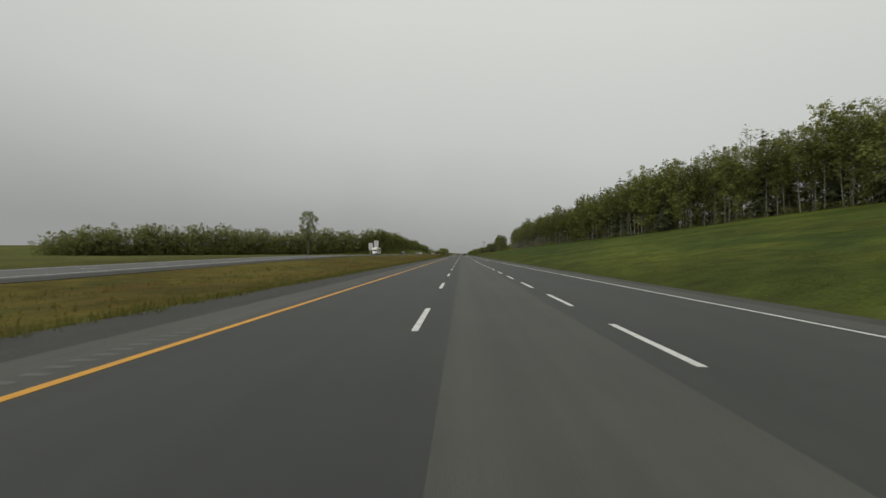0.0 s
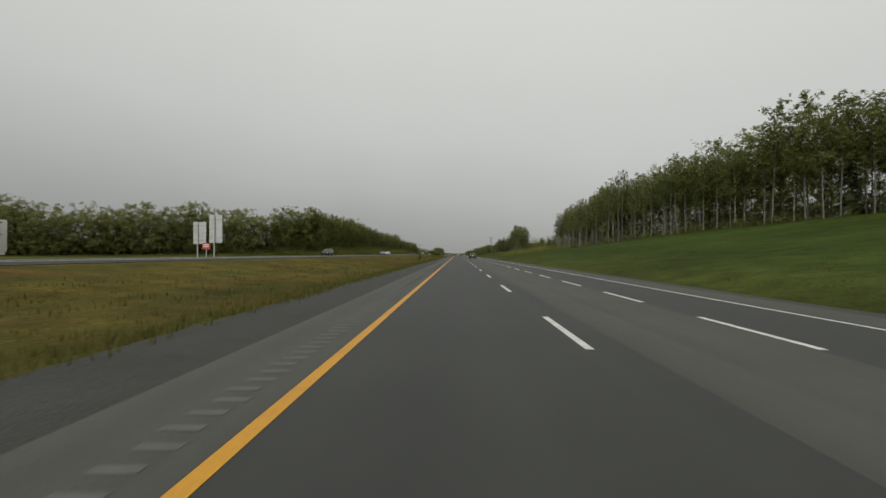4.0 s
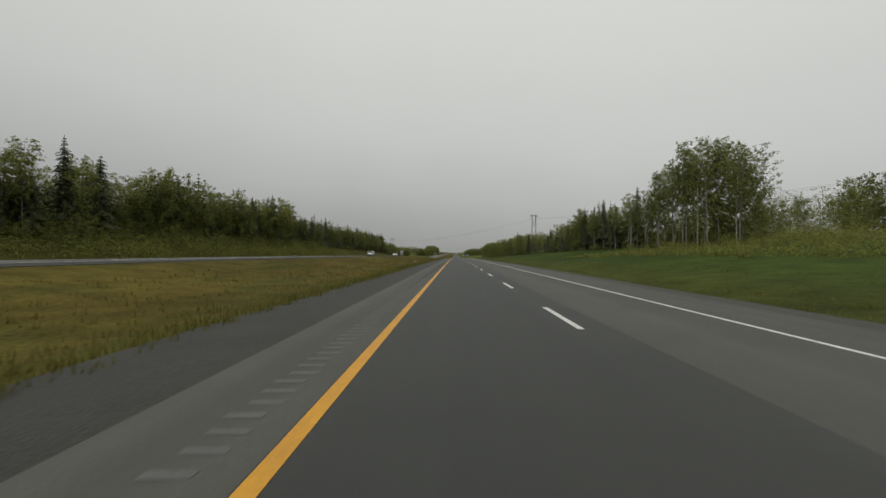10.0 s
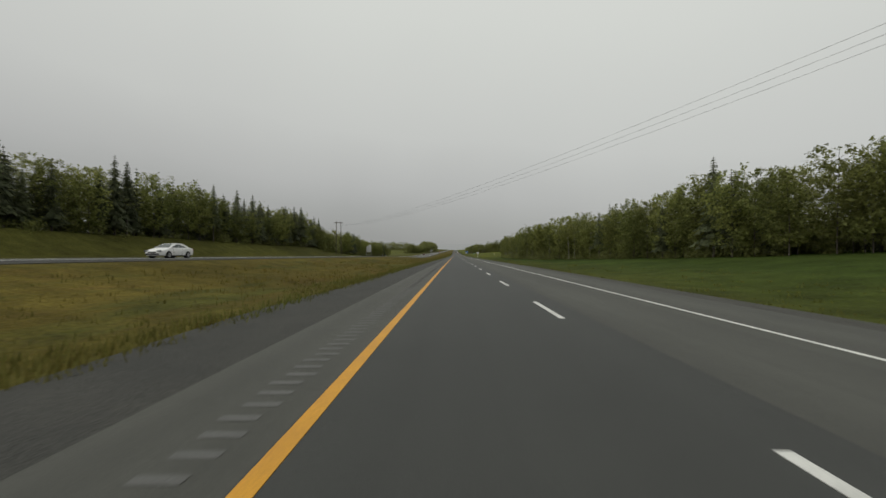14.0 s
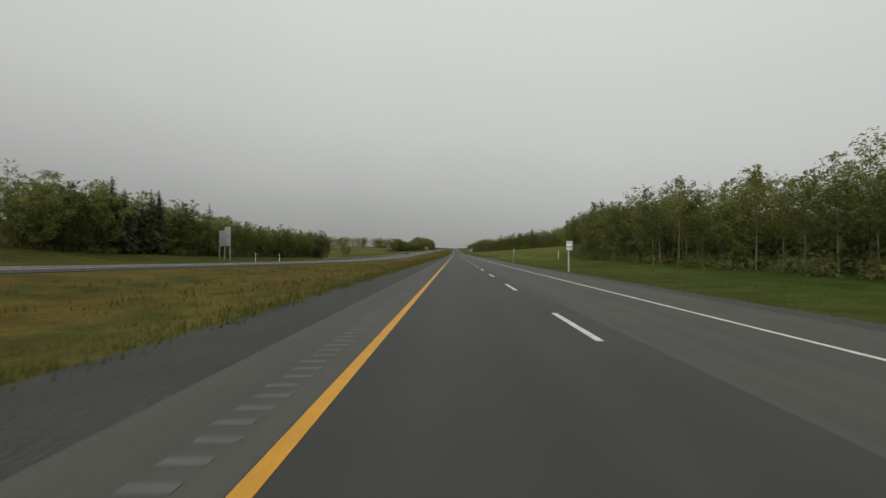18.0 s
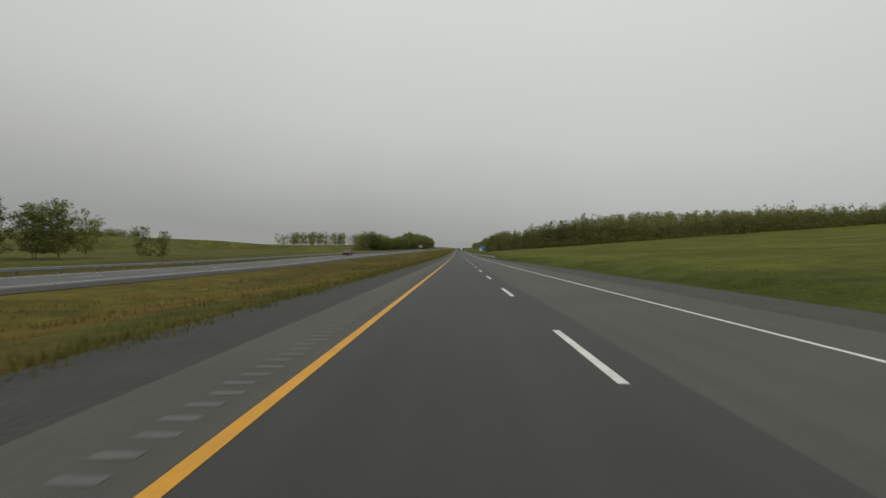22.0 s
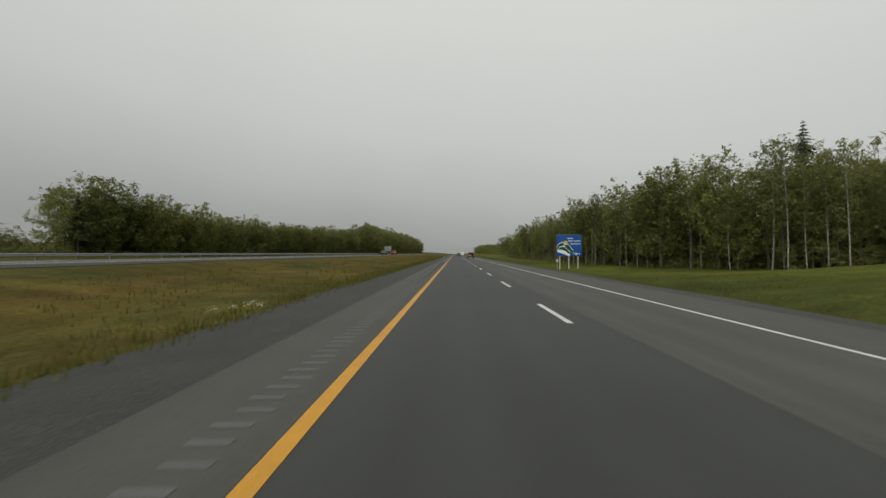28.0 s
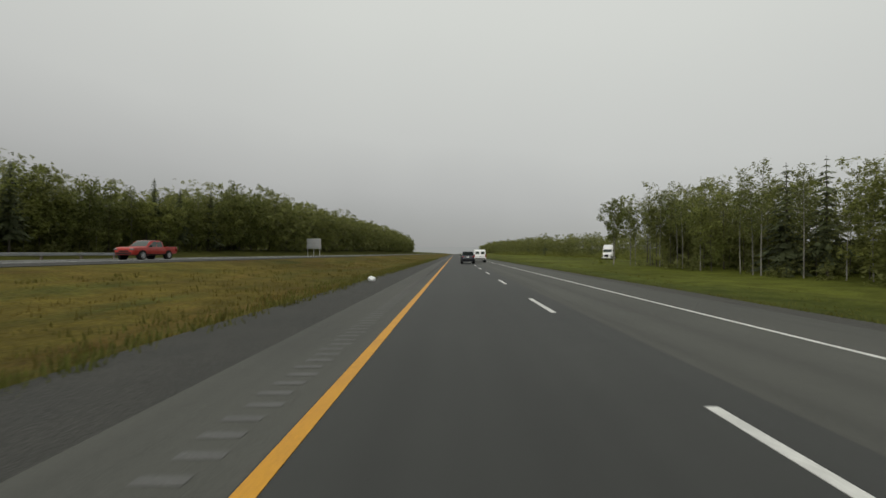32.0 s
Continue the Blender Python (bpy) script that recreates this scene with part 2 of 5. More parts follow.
    for scale, amount, lo, hi in ((0.6, 0.28, 0.3, 0.7), (0.07, 0.22, 0.35, 0.65), (7.0, 0.3, 0.3, 0.7)):
        nf = n.new("ShaderNodeTexNoise")
        nf.inputs["Scale"].default_value, nf.inputs["Detail"].default_value = scale, 5.0
        l.new(geo.outputs["Position"], nf.inputs["Vector"])
        r2 = n.new("ShaderNodeMapRange")
        r2.inputs[1].default_value, r2.inputs[2].default_value = lo, hi
        r2.inputs[3].default_value, r2.inputs[4].default_value = 1 - amount, 1 + amount
        l.new(nf.outputs["Fac"], r2.inputs[0])
        mu = n.new("ShaderNodeVectorMath")
        mu.operation = "SCALE"
        l.new(col, mu.inputs[0])
        l.new(r2.outputs[0], mu.inputs["Scale"])
        col = mu.outputs[0]
    l.new(col, b.inputs["Base Color"])
    nb = n.new("ShaderNodeTexNoise")
    nb.inputs["Scale"].default_value, nb.inputs["Detail"].default_value = 3.0, 6.0
    l.new(geo.outputs["Position"], nb.inputs["Vector"])
    bp = n.new("ShaderNodeBump")
    bp.inputs["Strength"].default_value, bp.inputs["Distance"].default_value = 0.7, 0.25
    l.new(nb.outputs["Fac"], bp.inputs["Height"])
    l.new(bp.outputs[0], b.inputs["Normal"])
    return m


M["ground"] = ground_material()


# ---- mesh helpers ----
def mesh_of(name, verts, faces, material, smooth=False):
    """A mesh from arrays of corners and of equal-sided faces, or from a list of polygons."""
    me = bpy.data.meshes.new(name)
    if isinstance(faces, np.ndarray):
        k = faces.shape[1]
        me.vertices.add(len(verts))
        me.vertices.foreach_set("co", np.asarray(verts, dtype=np.float32).ravel())
        me.loops.add(faces.size)
        me.loops.foreach_set("vertex_index", faces.astype(np.int32).ravel())
        me.polygons.add(len(faces))
        me.polygons.foreach_set("loop_start", np.arange(0, faces.size, k, dtype=np.int32))
        me.update(calc_edges=True)
        me.validate()
    else:
        me.from_pydata([tuple(v) for v in verts], [], [tuple(f) for f in faces])
    if smooth:
        me.polygons.foreach_set("use_smooth", [True] * len(me.polygons))
    me.materials.append(material)
    me.update()
    return me


def part(name, data, material, parent, label=""):
    """One mesh object, from a bmesh or a mesh, under a thing or a part."""
    if isinstance(data, bmesh.types.BMesh):
        me = bpy.data.meshes.new(name)
        data.to_mesh(me)
        data.free()
        me.materials.append(material)
    else:
        me = data
    ob = new(name, me)
    ob.parent = parent
    return tagged(ob, label)


# ---- the lie of the land ----
OPP_Y = [-200, 22, 58, 94, 150, 315, 450, 545, 658, 697, 736, 775, 852, 891, 930, 970, 1083, 1159, 1245, 4000]
OPP_Z = [-0.35, -0.17, 0.48, 0.95, 0.98, 0.8, 0.98, 1.04, 0.8, 0.52, -0.06, -0.52, -0.6, -0.35, 0.25, 0.69, 0.82, 0.84, 0.89, 0.95]
# right-hand wood: along, across, height of its foot, height of its trees
WOOD_R = [(-200, 90, 11, 18), (-40, 84, 11, 18), (80, 70, 10, 18.5), (125, 56, 7.4, 20.5), (190, 54, 7.1, 18.5), (240, 46, 5.8, 18), (275, 39, 3.6, 18), (317, 40, 3.0, 16),
          (324, 46, 3.6, 4), (430, 46, 3.4, 4), (435, 43, 2.6, 19), (446, 39, 2.5, 21), (452, 38, 2.5, 17), (462, 37, 2.6, 14), (475, 34, 2.7, 12), (488, 33.5, 2.5, 11.2), (500, 33, 2.4, 9.8), (511, 32, 2.2, 9.2), (520, 30.5, 2.0, 7.8), (532, 28.6, 1.8, 7.8), (548, 29.5, 1.6, 9.2),
          (569, 29, 1.0, 11), (610, 28, 0.3, 11), (643, 20.5, -0.1, 11.2), (658, 19.5, -0.2, 10.5), (680, 20, 0, 9.2), (720, 23, -0.1, 9.4), (760, 27, 0.2, 12.6), (790, 32, 0.7, 12.4), (812, 36, 1.2, 12),
          (822, 330, 19, 13), (1040, 300, 19, 13), (1062, 232, 16.0, 13), (1068, 188, 12.2, 18.5), (1072, 120, 6.4, 15), (1078, 80, 4.6, 19.5), (1085, 46, 2.5, 16), (1091, 38, 1.0, 14), (1100, 31, -0.3, 13), (1127, 28, -0.9, 16.8), (1136, 26.5, -0.9, 15), (1150, 23, -0.9, 14), (1165, 21, -0.5, 12.2), (1182, 21.5, -0.45, 13), (1194, 22, -0.5, 12),
          (1207, 22.5, -0.5, 13.2), (1230, 25, -0.7, 11), (1245, 27, -0.8, 10.2), (1275, 24, -0.4, 12), (1284, 46, 0.0, 8), (1335, 46, 0.0, 8), (1400, 36, 0.8, 9), (1600, 30, 1.5, 11), (2200, 40, 2, 13)]
WOOD_L = [(-200, -230, -1, 5), (60, -200, -1, 5), (158, -180, 0, 5), (172, -176, 0, 12), (200, -170, 0, 17), (285, -90, 1.5, 16.5), (310, -60, 2.6, 16), (350, -56, 3.4, 16), (382, -56, 3.7, 15.2), (415, -55, 4.0, 11.9), (450, -55, 4.2, 12.6), (490, -54.5, 4.4, 12.6),
          (508, -54, 4.5, 10.2), (532, -54, 4.6, 9.8), (570, -54.5, 4.6, 11), (660, -56, 4.6, 11.5), (680, -60, 4.4, 12), (687, -61, 4.4, 9.6), (706, -63, 3.8, 8.6), (711, -64, 3.6, 8.2), (714, -64, 3.6, 4), (726, -64, 3.0, 4), (732, -62, 2.0, 12.6), (752, -62, 1.5, 12.8), (790, -62.5, 0.5, 10.4), (808, -62, 0.2, 10),
          (852, -60, -0.5, 11.5), (862, -250, 5, 13), (1000, -220, 9, 13), (1100, -175, 8.5, 13), (1118, -70, 1.5, 15), (1140, -66, 1.2, 14.5), (1152, -63, 1.0, 12), (1199, -62, 1.2, 10.8), (1250, -61, 1.5, 12.3), (1290, -60, 1.8, 13),
          (1320, -60, 2.0, 16.5), (1360, -59.5, 2.2, 20), (1450, -59, 2.8, 21), (2200, -62, 4, 20)]
_wr, _wl = np.array(WOOD_R, dtype=float), np.array(WOOD_L, dtype=float)


def opp_z(y):
    return np.interp(y, OPP_Y, OPP_Z)


def edge_line(y):
    """Across-road place of the outer white line: a third lane narrows and ends."""
    return np.interp(y, [-300, 10, 45, 85, 130, 230, 300, 345, 400, 720, 780, 890, 935], [8.4, 8.2, 7.3, 6.4, 6.15, 5.9, 5.3, 3.6, 3.45, 3.45, 3.85, 3.9, 3.5])


def pave_edge(y):
    return np.interp(y, [-300, 0, 60, 200, 300, 360, 720, 780, 890, 930, 5000], [9.8, 9.6, 8.5, 7.4, 6.9, 5.7, 5.7, 6.1, 6.1, 5.7, 5.7])


def gravel_edge(y):
    return pave_edge(y) + np.interp(y, [740, 800, 890, 925], [1.7, 3.6, 3.6, 1.7])


def land(x, y):
    """Height of the ground at one place."""
    xr, zrr = np.interp(y, _wr[:, 0], _wr[:, 1]), np.interp(y, _wr[:, 0], _wr[:, 2])
    xl, zl = np.interp(y, _wl[:, 0], _wl[:, 1]), np.interp(y, _wl[:, 0], _wl[:, 2])
    g, o = gravel_edge(y), opp_z(y)
    ditch = float(np.interp(y, [895, 932, 990, 1085, 1105, 1140, 1165], [0, 0.42, 0, 0, 0.35, 0.35, 0]))
    xs = [-2500, xl - 120, xl, min(-46.5, xl + 6), -43.5, -42, -24.5, -23, -17, -9.6, -7.7, -5.2, pave_edge(y), g, g + 0.5, g + 2.5, max(xr, g + 6), max(xr, g + 6) + 60, 2500]
    zs = [zl + 12, zl + 5, zl, o * 0.6 + zl * 0.25 - 0.3, o - 0.30, o - 0.16, o - 0.16, o - 0.30, min(o, 0) - 0.45 + 0.25 * max(o, 0), -0.42, -0.16, -0.14, -0.14, -0.20, -0.27 - ditch, -0.5 + 0.12 * min(zrr, 7.5) - ditch, zrr, zrr + 3, zrr + 16]
    # a wooded hill rises behind the field's far side
    rise = min(1.0, max(0.0, (x - 50) / 115))
    hill = 20 * rise * rise * (3 - 2 * rise) * math.exp(-((y - 1215) / 80) ** 2)
    return float(np.interp(x, xs, zs)) + float(zr(y)) + hill


# ---- ground: one sheet to the horizon ----
gx = np.unique(np.concatenate([np.arange(-120, 121, 6.0), np.arange(-48, -4, 1.5), np.arange(5, 45, 1.5), [-2500, -1500, -900, -600, -400, -300, -240, -200, -170, -145, 145, 170, 200, 240, 300, 400, 600, 900, 1500, 2500]]))
gy = np.unique(np.concatenate([np.arange(-200, 1501, 7.0), np.arange(1500, 2200, 25.0), [2200, 2400, 2700, 3100, 3600, 4200, 4900]]))
gv = []
for y in gy:
    for x in gx:
        z = land(x, y)
        if x < -8 and not -44 < x < -23 or x > gravel_edge(y) + 1:
            z += 0.22 * noise.noise((x * 0.22, y * 0.16, 0)) + 0.10 * noise.noise((x * 0.6, y * 0.5, 5))
        gv.append((x, y, z))
nx = len(gx)
gi = np.array([(j * nx + i, j * nx + i + 1, (j + 1) * nx + i + 1, (j + 1) * nx + i) for j in range(len(gy) - 1) for i in range(nx - 1)])
ground = new("ground", mesh_of("ground", np.array(gv), gi, M["ground"], True))
tagged(ground, "grassy roadside banks, tawny median and green fields", "ground", kind="structure")


def strip(name, left, right, lift, y0, y1, material, label, category, step=8.0, base=None, depth=0.12):
    """A long band that follows the road between two lines, with a thickness."""
    ys = np.arange(y0, y1 + 0.1, step)
    v, f = [], []
    for y in ys:
        a = left(y) if callable(left) else left
        b = right(y) if callable(right) else right
        la, lb = lift if isinstance(lift, tuple) else (lift, lift)
        z = float(zr(y)) + (float(base(y)) if base else 0.0)
        v += [(a, y, z + la), (b, y, z + lb), (b, y, z + lb - depth), (a, y, z + la - depth)]
    for i in range(len(ys) - 1):
        p, q = 4 * i, 4 * i + 4
        f += [(p, p + 1, q + 1, q), (p + 1, p + 2, q + 2, q + 1), (p + 3, p, q, q + 3)]
    ob = new(name, mesh_of(name, v, f, material))
    return tagged(ob, label, category, kind="structure")


Y0, Y1 = -160.0, 3200.0
strip("road", -3.78, 0.65, 0.0, Y0, Y1, M["asphalt_new"], "dark smooth new asphalt of the passing lane", "road")
strip("road", 0.65, lambda y: min(3.35, pave_edge(y)), 0.0, Y0, Y1, M["asphalt_old"], "lighter worn grey asphalt of the driving lane", "road")
strip("road", 3.35, lambda y: edge_line(y) + 0.25, 0.0, Y0, 350.0, M["asphalt_new"], "dark asphalt of the ending climbing lane", "road")
strip("pavement", lambda y: edge_line(y) + 0.25 if y <= 350 else 3.35, pave_edge, (0.0, -0.03), Y0, Y1, M["asphalt_old"], "worn grey asphalt outer shoulder", "shoulder")
strip("pavement", -5.35, -3.78, (-0.03, 0.0), Y0, Y1, M["asphalt_old"], "worn grey asphalt inner shoulder", "shoulder")
strip("shoulder", lambda y: -7.75 + 0.3 * noise.noise((0, y * 0.11, 3)), -5.35, (-0.13, -0.035), Y0, Y1, M["gravel"], "dark gravel inner shoulder beside the median", "gravel shoulder", step=3.0)
strip("shoulder", pave_edge, lambda y: gravel_edge(y) + 0.3 * noise.noise((9, y * 0.11, 3)), (-0.035, -0.17), Y0, Y1, M["gravel_pale"], "dark gravel outer shoulder below the grass bank", "gravel shoulder", step=3.0)
strip("road", -39.5, -27.5, 0.0, Y0, Y1, M["asphalt_far"], "grey asphalt of the opposite carriageway", "road", base=opp_z)
strip("shoulder", -27.5, -25.6, (0.0, -0.12), Y0, Y1, M["gravel"], "gravel edge of the opposite carriageway", "gravel shoulder", base=opp_z)
strip("shoulder", -42.0, -39.5, (-0.12, 0.0), Y0, Y1, M["gravel"], "gravel edge of the opposite carriageway", "gravel shoulder", base=opp_z)

# painted lines, a few millimetres proud
strip("yellow_line", -3.76, -3.60, 0.006, Y0, Y1, M["yellow_paint"], "solid yellow line at the inner edge", "road marking", depth=0.008)
strip("white_line", lambda y: edge_line(y) - 0.05, lambda y: edge_line(y) + 0.05, 0.006, Y0, Y1, M["white_paint"], "solid white line at the outer edge", "road marking", step=5.0, depth=0.008)
strip("white_line", -38.2, -38.06, 0.006, Y0, Y1, M["white_paint"], "solid white edge line of the opposite carriageway", "road marking", base=opp_z, depth=0.008)
strip("yellow_line", -29.2, -29.06, 0.006, Y0, Y1, M["white_paint"], "pale edge line of the opposite carriageway", "road marking", base=opp_z, depth=0.008)

bm = bmesh.new()
bmesh.ops.create_cube(bm, size=1.0, matrix=Matrix.Diagonal((0.13, 3.05, 0.008, 1)))
dash_mesh = bpy.data.meshes.new("lane_dash")
bm.to_mesh(dash_mesh)
bm.free()
dash_mesh.materials.append(M["white_paint"])


def dashes(label, x, first, period, last, base=None):
    line = tagged(new("lane_line"), label, "road marking", kind="structure")
    for y in np.arange(first, last, period):
        z = float(zr(y)) + (float(base(y)) if base else 0.0) + 0.003
        d = new("lane_dash", dash_mesh)
        d.parent = line
        d.matrix_basis = pose(x(y) if callable(x) else x, y, z, math.degrees(math.atan(slope(y))), 0, 0)


dashes("white broken line between the two lanes", 0.0, -36.0, 9.0, 1900)
dashes("white short-spaced broken line of the ending lane", lambda y: float(np.interp(y, [10, 60], [3.95, 3.5])), -34.1, 5.85, 352)
dashes("white broken line of the opposite carriageway", -33.6, -36.0, 9.0, 1900, opp_z)

# milled rumble cuts beside the yellow line
n_cut = 4600
ry = -20 + np.arange(n_cut) * 0.32
rv = np.stack([np.stack([xa + 0.03 * np.sin(ry * 7), ry + dy, zr(ry + dy) + (xa + 3.78) * 0.0191 + 0.004], 1) for xa, dy in ((-4.46, -0.06), (-4.10, -0.06), (-4.10, 0.06), (-4.46, 0.06))], 1).reshape(-1, 3)
rumble = new("rumble_strip", mesh_of("rumble_strip", rv, np.arange(n_cut * 4).reshape(-1, 4), M["rumble"]))
tagged(rumble, "row of pale milled rumble cuts on the inner shoulder", "rumble strip", kind="stuff")


# ---- trees ----
def tube(path, radii, sides=6):
    """Corners and faces of a tapering tube along a path."""
    v, f = [], []
    for i, (p, r) in enumerate(zip(path, radii)):
        for k in range(sides):
            a = 2 * math.pi * k / sides
            v.append((p[0] + r * math.cos(a), p[1] + r * math.sin(a), p[2]))
    for i in range(len(path) - 1):
        for k in range(sides):
            f.append((i * sides + k, i * sides + (k + 1) % sides, (i + 1) * sides + (k + 1) % sides, (i + 1) * sides + k))
    return v, f


def leaves(rng, centres, radii, count, size):
    """Many small tilted leaf sprays round the given centres."""
    k = rng.choice(len(centres), count, p=radii ** 2 / np.sum(radii ** 2))
    d = rng.normal(size=(count, 3))
    d /= np.linalg.norm(d, axis=1)[:, None]
    r = radii[k] * rng.random(count) ** 0.45
    c = centres[k] + d * r[:, None] * np.array([1, 1, 0.85])
    n = d * 0.7 + rng.normal(size=(count, 3)) * 0.5 + np.array([0, 0, 0.7])
    n /= np.linalg.norm(n, axis=1)[:, None]
    u = np.cross(n, rng.normal(size=(count, 3)))
    u /= np.linalg.norm(u, axis=1)[:, None]
    w = np.cross(n, u)
    s = (size * (0.65 + 0.7 * rng.random(count)))[:, None]
    v = np.stack([c - u * s * 0.62 - w * s * 0.30, c + u * s * 0.62 - w * s * 0.22 + n * s * 0.1, c + w * s * 0.72 - n * s * 0.08], 1).reshape(-1, 3)
    return v, np.arange(count * 3).reshape(-1, 3)


def broadleaf(seed, h, low=0.35, spread=0.17, count=700, size=0.5, limbs=16, fat=0.3, bare=False):
    """Trunk with rising limbs, and a crown of many small clusters, of a slender broad-leaved tree."""
    rng = np.random.default_rng(seed)
    bend, sway = rng.normal(size=2) * 0.025 * h, rng.normal(size=2) * 0.006 * h

    def stem(s):
        return np.array([bend[0] * s * s + sway[0] * math.sin(5 * s), bend[1] * s * s + sway[1] * math.sin(4 * s), h * s])
    steps = (0, 0.5, 0.92) if bare else (0, 0.2, 0.4, 0.6, 0.8, 0.96)
    path = [stem(s) - np.array([0, 0, 0.4 * (s == 0)]) for s in steps]
    tv, tf = tube(path, [h * 0.0054 * (1 - 0.85 * s) for s in steps], 4 if bare else 6)
    cs, rs = [stem(0.97)], [0.03 * h]
    turn_ = rng.random() * 6.283
    for i in range(limbs):
        s = low + (0.97 - low) * (i + rng.random()) / limbs
        q = (s - low) / (1 - low)
        turn_ += 2.4 + 0.5 * rng.normal()
        reach = spread * h * (0.30 + 0.70 * math.sin(math.pi * min(1, 0.20 + 0.78 * q))) * (0.55 + 0.65 * rng.random())
        foot = stem(max(0.1, s - 0.07))
        tip = stem(s) + np.array([reach * math.cos(turn_), reach * math.sin(turn_), reach * (0.15 + 0.45 * rng.random())])
        knee = (foot + tip) / 2 + np.array([0, 0, -0.10 * reach])
        for f in (0.42, 0.75, 1.0):
            c = foot * (1 - f) ** 2 + 2 * f * (1 - f) * knee + f * f * tip
            cs.append(c + rng.normal(size=3) * 0.10 * reach)
            rs.append((reach * fat + 0.16) * (0.7 + 0.6 * rng.random()))
        if not bare and i % 2 == 0:
            lv, lf = tube([foot, knee, tip], [h * 0.0020, h * 0.0013, 0.008], 3)
            tf += [tuple(j + len(tv) for j in q2) for q2 in lf]
            tv += lv
    cv, cf = leaves(rng, np.array(cs), np.array(rs), count, size)
    return np.array(tv), np.array(tf), cv, cf


def spruce(seed, h, count=22, low=0.12, pieces=3):
    """Trunk and drooping whorls of a narrow conifer."""
    rng = np.random.default_rng(seed)
    tv, tf = tube([(0, 0, -0.4), (0, 0, h * 0.5), (0, 0, h)], [h * 0.013, h * 0.008, 0.015], 6)
    v, f = [], []
    for i in range(count):
        s = low + (1 - low) * (i + 0.3 * rng.random()) / count
        reach = h * 0.19 * (1 - s) ** 0.8 * (0.7 + 0.6 * rng.random()) + 0.12
        for k in range(8):
            a = 6.283 * (k + rng.random()) / 8
            r = reach * (0.6 + 0.6 * rng.random())
            dx, dy = math.cos(a), math.sin(a)
            z0 = h * s + 0.1
            droop = r * (0.30 + 0.25 * rng.random())
            for piece in range(pieces):
                t0, t1 = piece / (pieces + 0.2), piece / (pieces + 0.2) + 1.25 / pieces
                wdt = r * 0.22 * (1.15 - t0) + 0.05
                p0 = (dx * r * t0, dy * r * t0, z0 - droop * t0 ** 1.2 + 0.10 * r)
                p1 = (dx * r * t1, dy * r * t1, z0 - droop * t1 ** 1.2)
                m0 = ((p0[0] + p1[0]) / 2, (p0[1] + p1[1]) / 2, (p0[2] + p1[2]) / 2 - wdt * 0.4)
                b = len(v)
                v += [p0, (m0[0] - dy * wdt, m0[1] + dx * wdt, m0[2] - wdt * 0.5), p1, (m0[0] + dy * wdt, m0[1] - dx * wdt, m0[2] - wdt * 0.5)]
                f.append((b, b + 1, b + 2, b + 3))
    return np.array(tv), np.array(tf), np.array(v), np.array(f)


def tree_thing(name, label, made, bark, leaf):
    tv, tf, cv, cf = made
    root = tagged(new(name), label, "tree")
    part("trunk", mesh_of("trunk", tv, tf, bark, True), bark, root)
    part("crown", mesh_of("crown", cv, cf, leaf), leaf, root)
    return root


PARK = pose(0, 0, -500)
POPLARS = [tree_thing("poplar_tree", "tall slender poplar with pale trunk and high crown", broadleaf(10 + i, 15.0, 0.34 + 0.06 * (i % 3), 0.125 + 0.02 * (i % 3), 1950, 0.27, 30, 0.27), M["bark_pale"], M["leaf"]) for i in range(6)]
ASPENS = [tree_thing("aspen_tree", "tall aspen with a bare pale trunk and thin feathery crown", broadleaf(80 + i, 16.0, 0.40 + 0.07 * (i % 3), 0.115, 1250, 0.25, 32, 0.21), M["bark_pale"], M["aspen_leaf"]) for i in range(6)]
MAPLES = [tree_thing("broadleaf_tree", "bushy green broad-leaved tree in the roadside wood", broadleaf(40 + i, 12.0, 0.12, 0.25 + 0.03 * (i % 2), 2300, 0.31, 36, 0.27), M["bark_dark"], M["leaf"]) for i in range(5)]
SPRUCES = [tree_thing("spruce_tree", "dark narrow spruce with drooping branches", spruce(70 + i, 13.0, 36, 0.10 + 0.08 * (i % 3)), M["bark_dark"], M["needle"]) for i in range(5)]
placed = {"aspen": 0, "poplar": 0, "broad": 0, "spruce": 0}
used = set()


def plant(kind, x, y, h, rng):
    """Stands one tree of a kind at a place, with its own turn and height."""
    pool, base_h = {"aspen": (ASPENS, 16.0), "poplar": (POPLARS, 15.0), "broad": (MAPLES, 12.0), "spruce": (SPRUCES, 13.0)}[kind]
    src = pool[rng.integers(len(pool))]
    s = h / base_h
    m = pose(x, y, land(x, y) - 0.1, 0, 0, float(rng.random() * 360))
    if src in used:
        ob = copy_thing(src, m)
    else:
        ob = src
        used.add(src)
        ob.matrix_basis = m
    w = s * (0.9 + 0.25 * rng.random())
    ob.scale = (w, w, s)
    placed[kind] += 1


# woodland further in, joined: low-cost trees written into shared arrays
STOCK = {
    "poplar": [broadleaf(110 + i, 15.0, 0.28, 0.16, 1050, 0.30, 24, 0.28, True) for i in range(5)],
    "broad": [broadleaf(130 + i, 12.0, 0.06, 0.25, 1150, 0.31, 24, 0.30, True) for i in range(5)],
    "spruce": [spruce(150 + i, 13.0, 20, 0.10, 2) for i in range(4)],
}
ACROSS = {
    "poplar": [broadleaf(310 + i, 15.0, 0.28, 0.16, 460, 0.52, 20, 0.30, True) for i in range(4)],
    "broad": [broadleaf(330 + i, 12.0, 0.06, 0.25, 500, 0.54, 20, 0.32, True) for i in range(4)],
    "spruce": STOCK["spruce"],
}
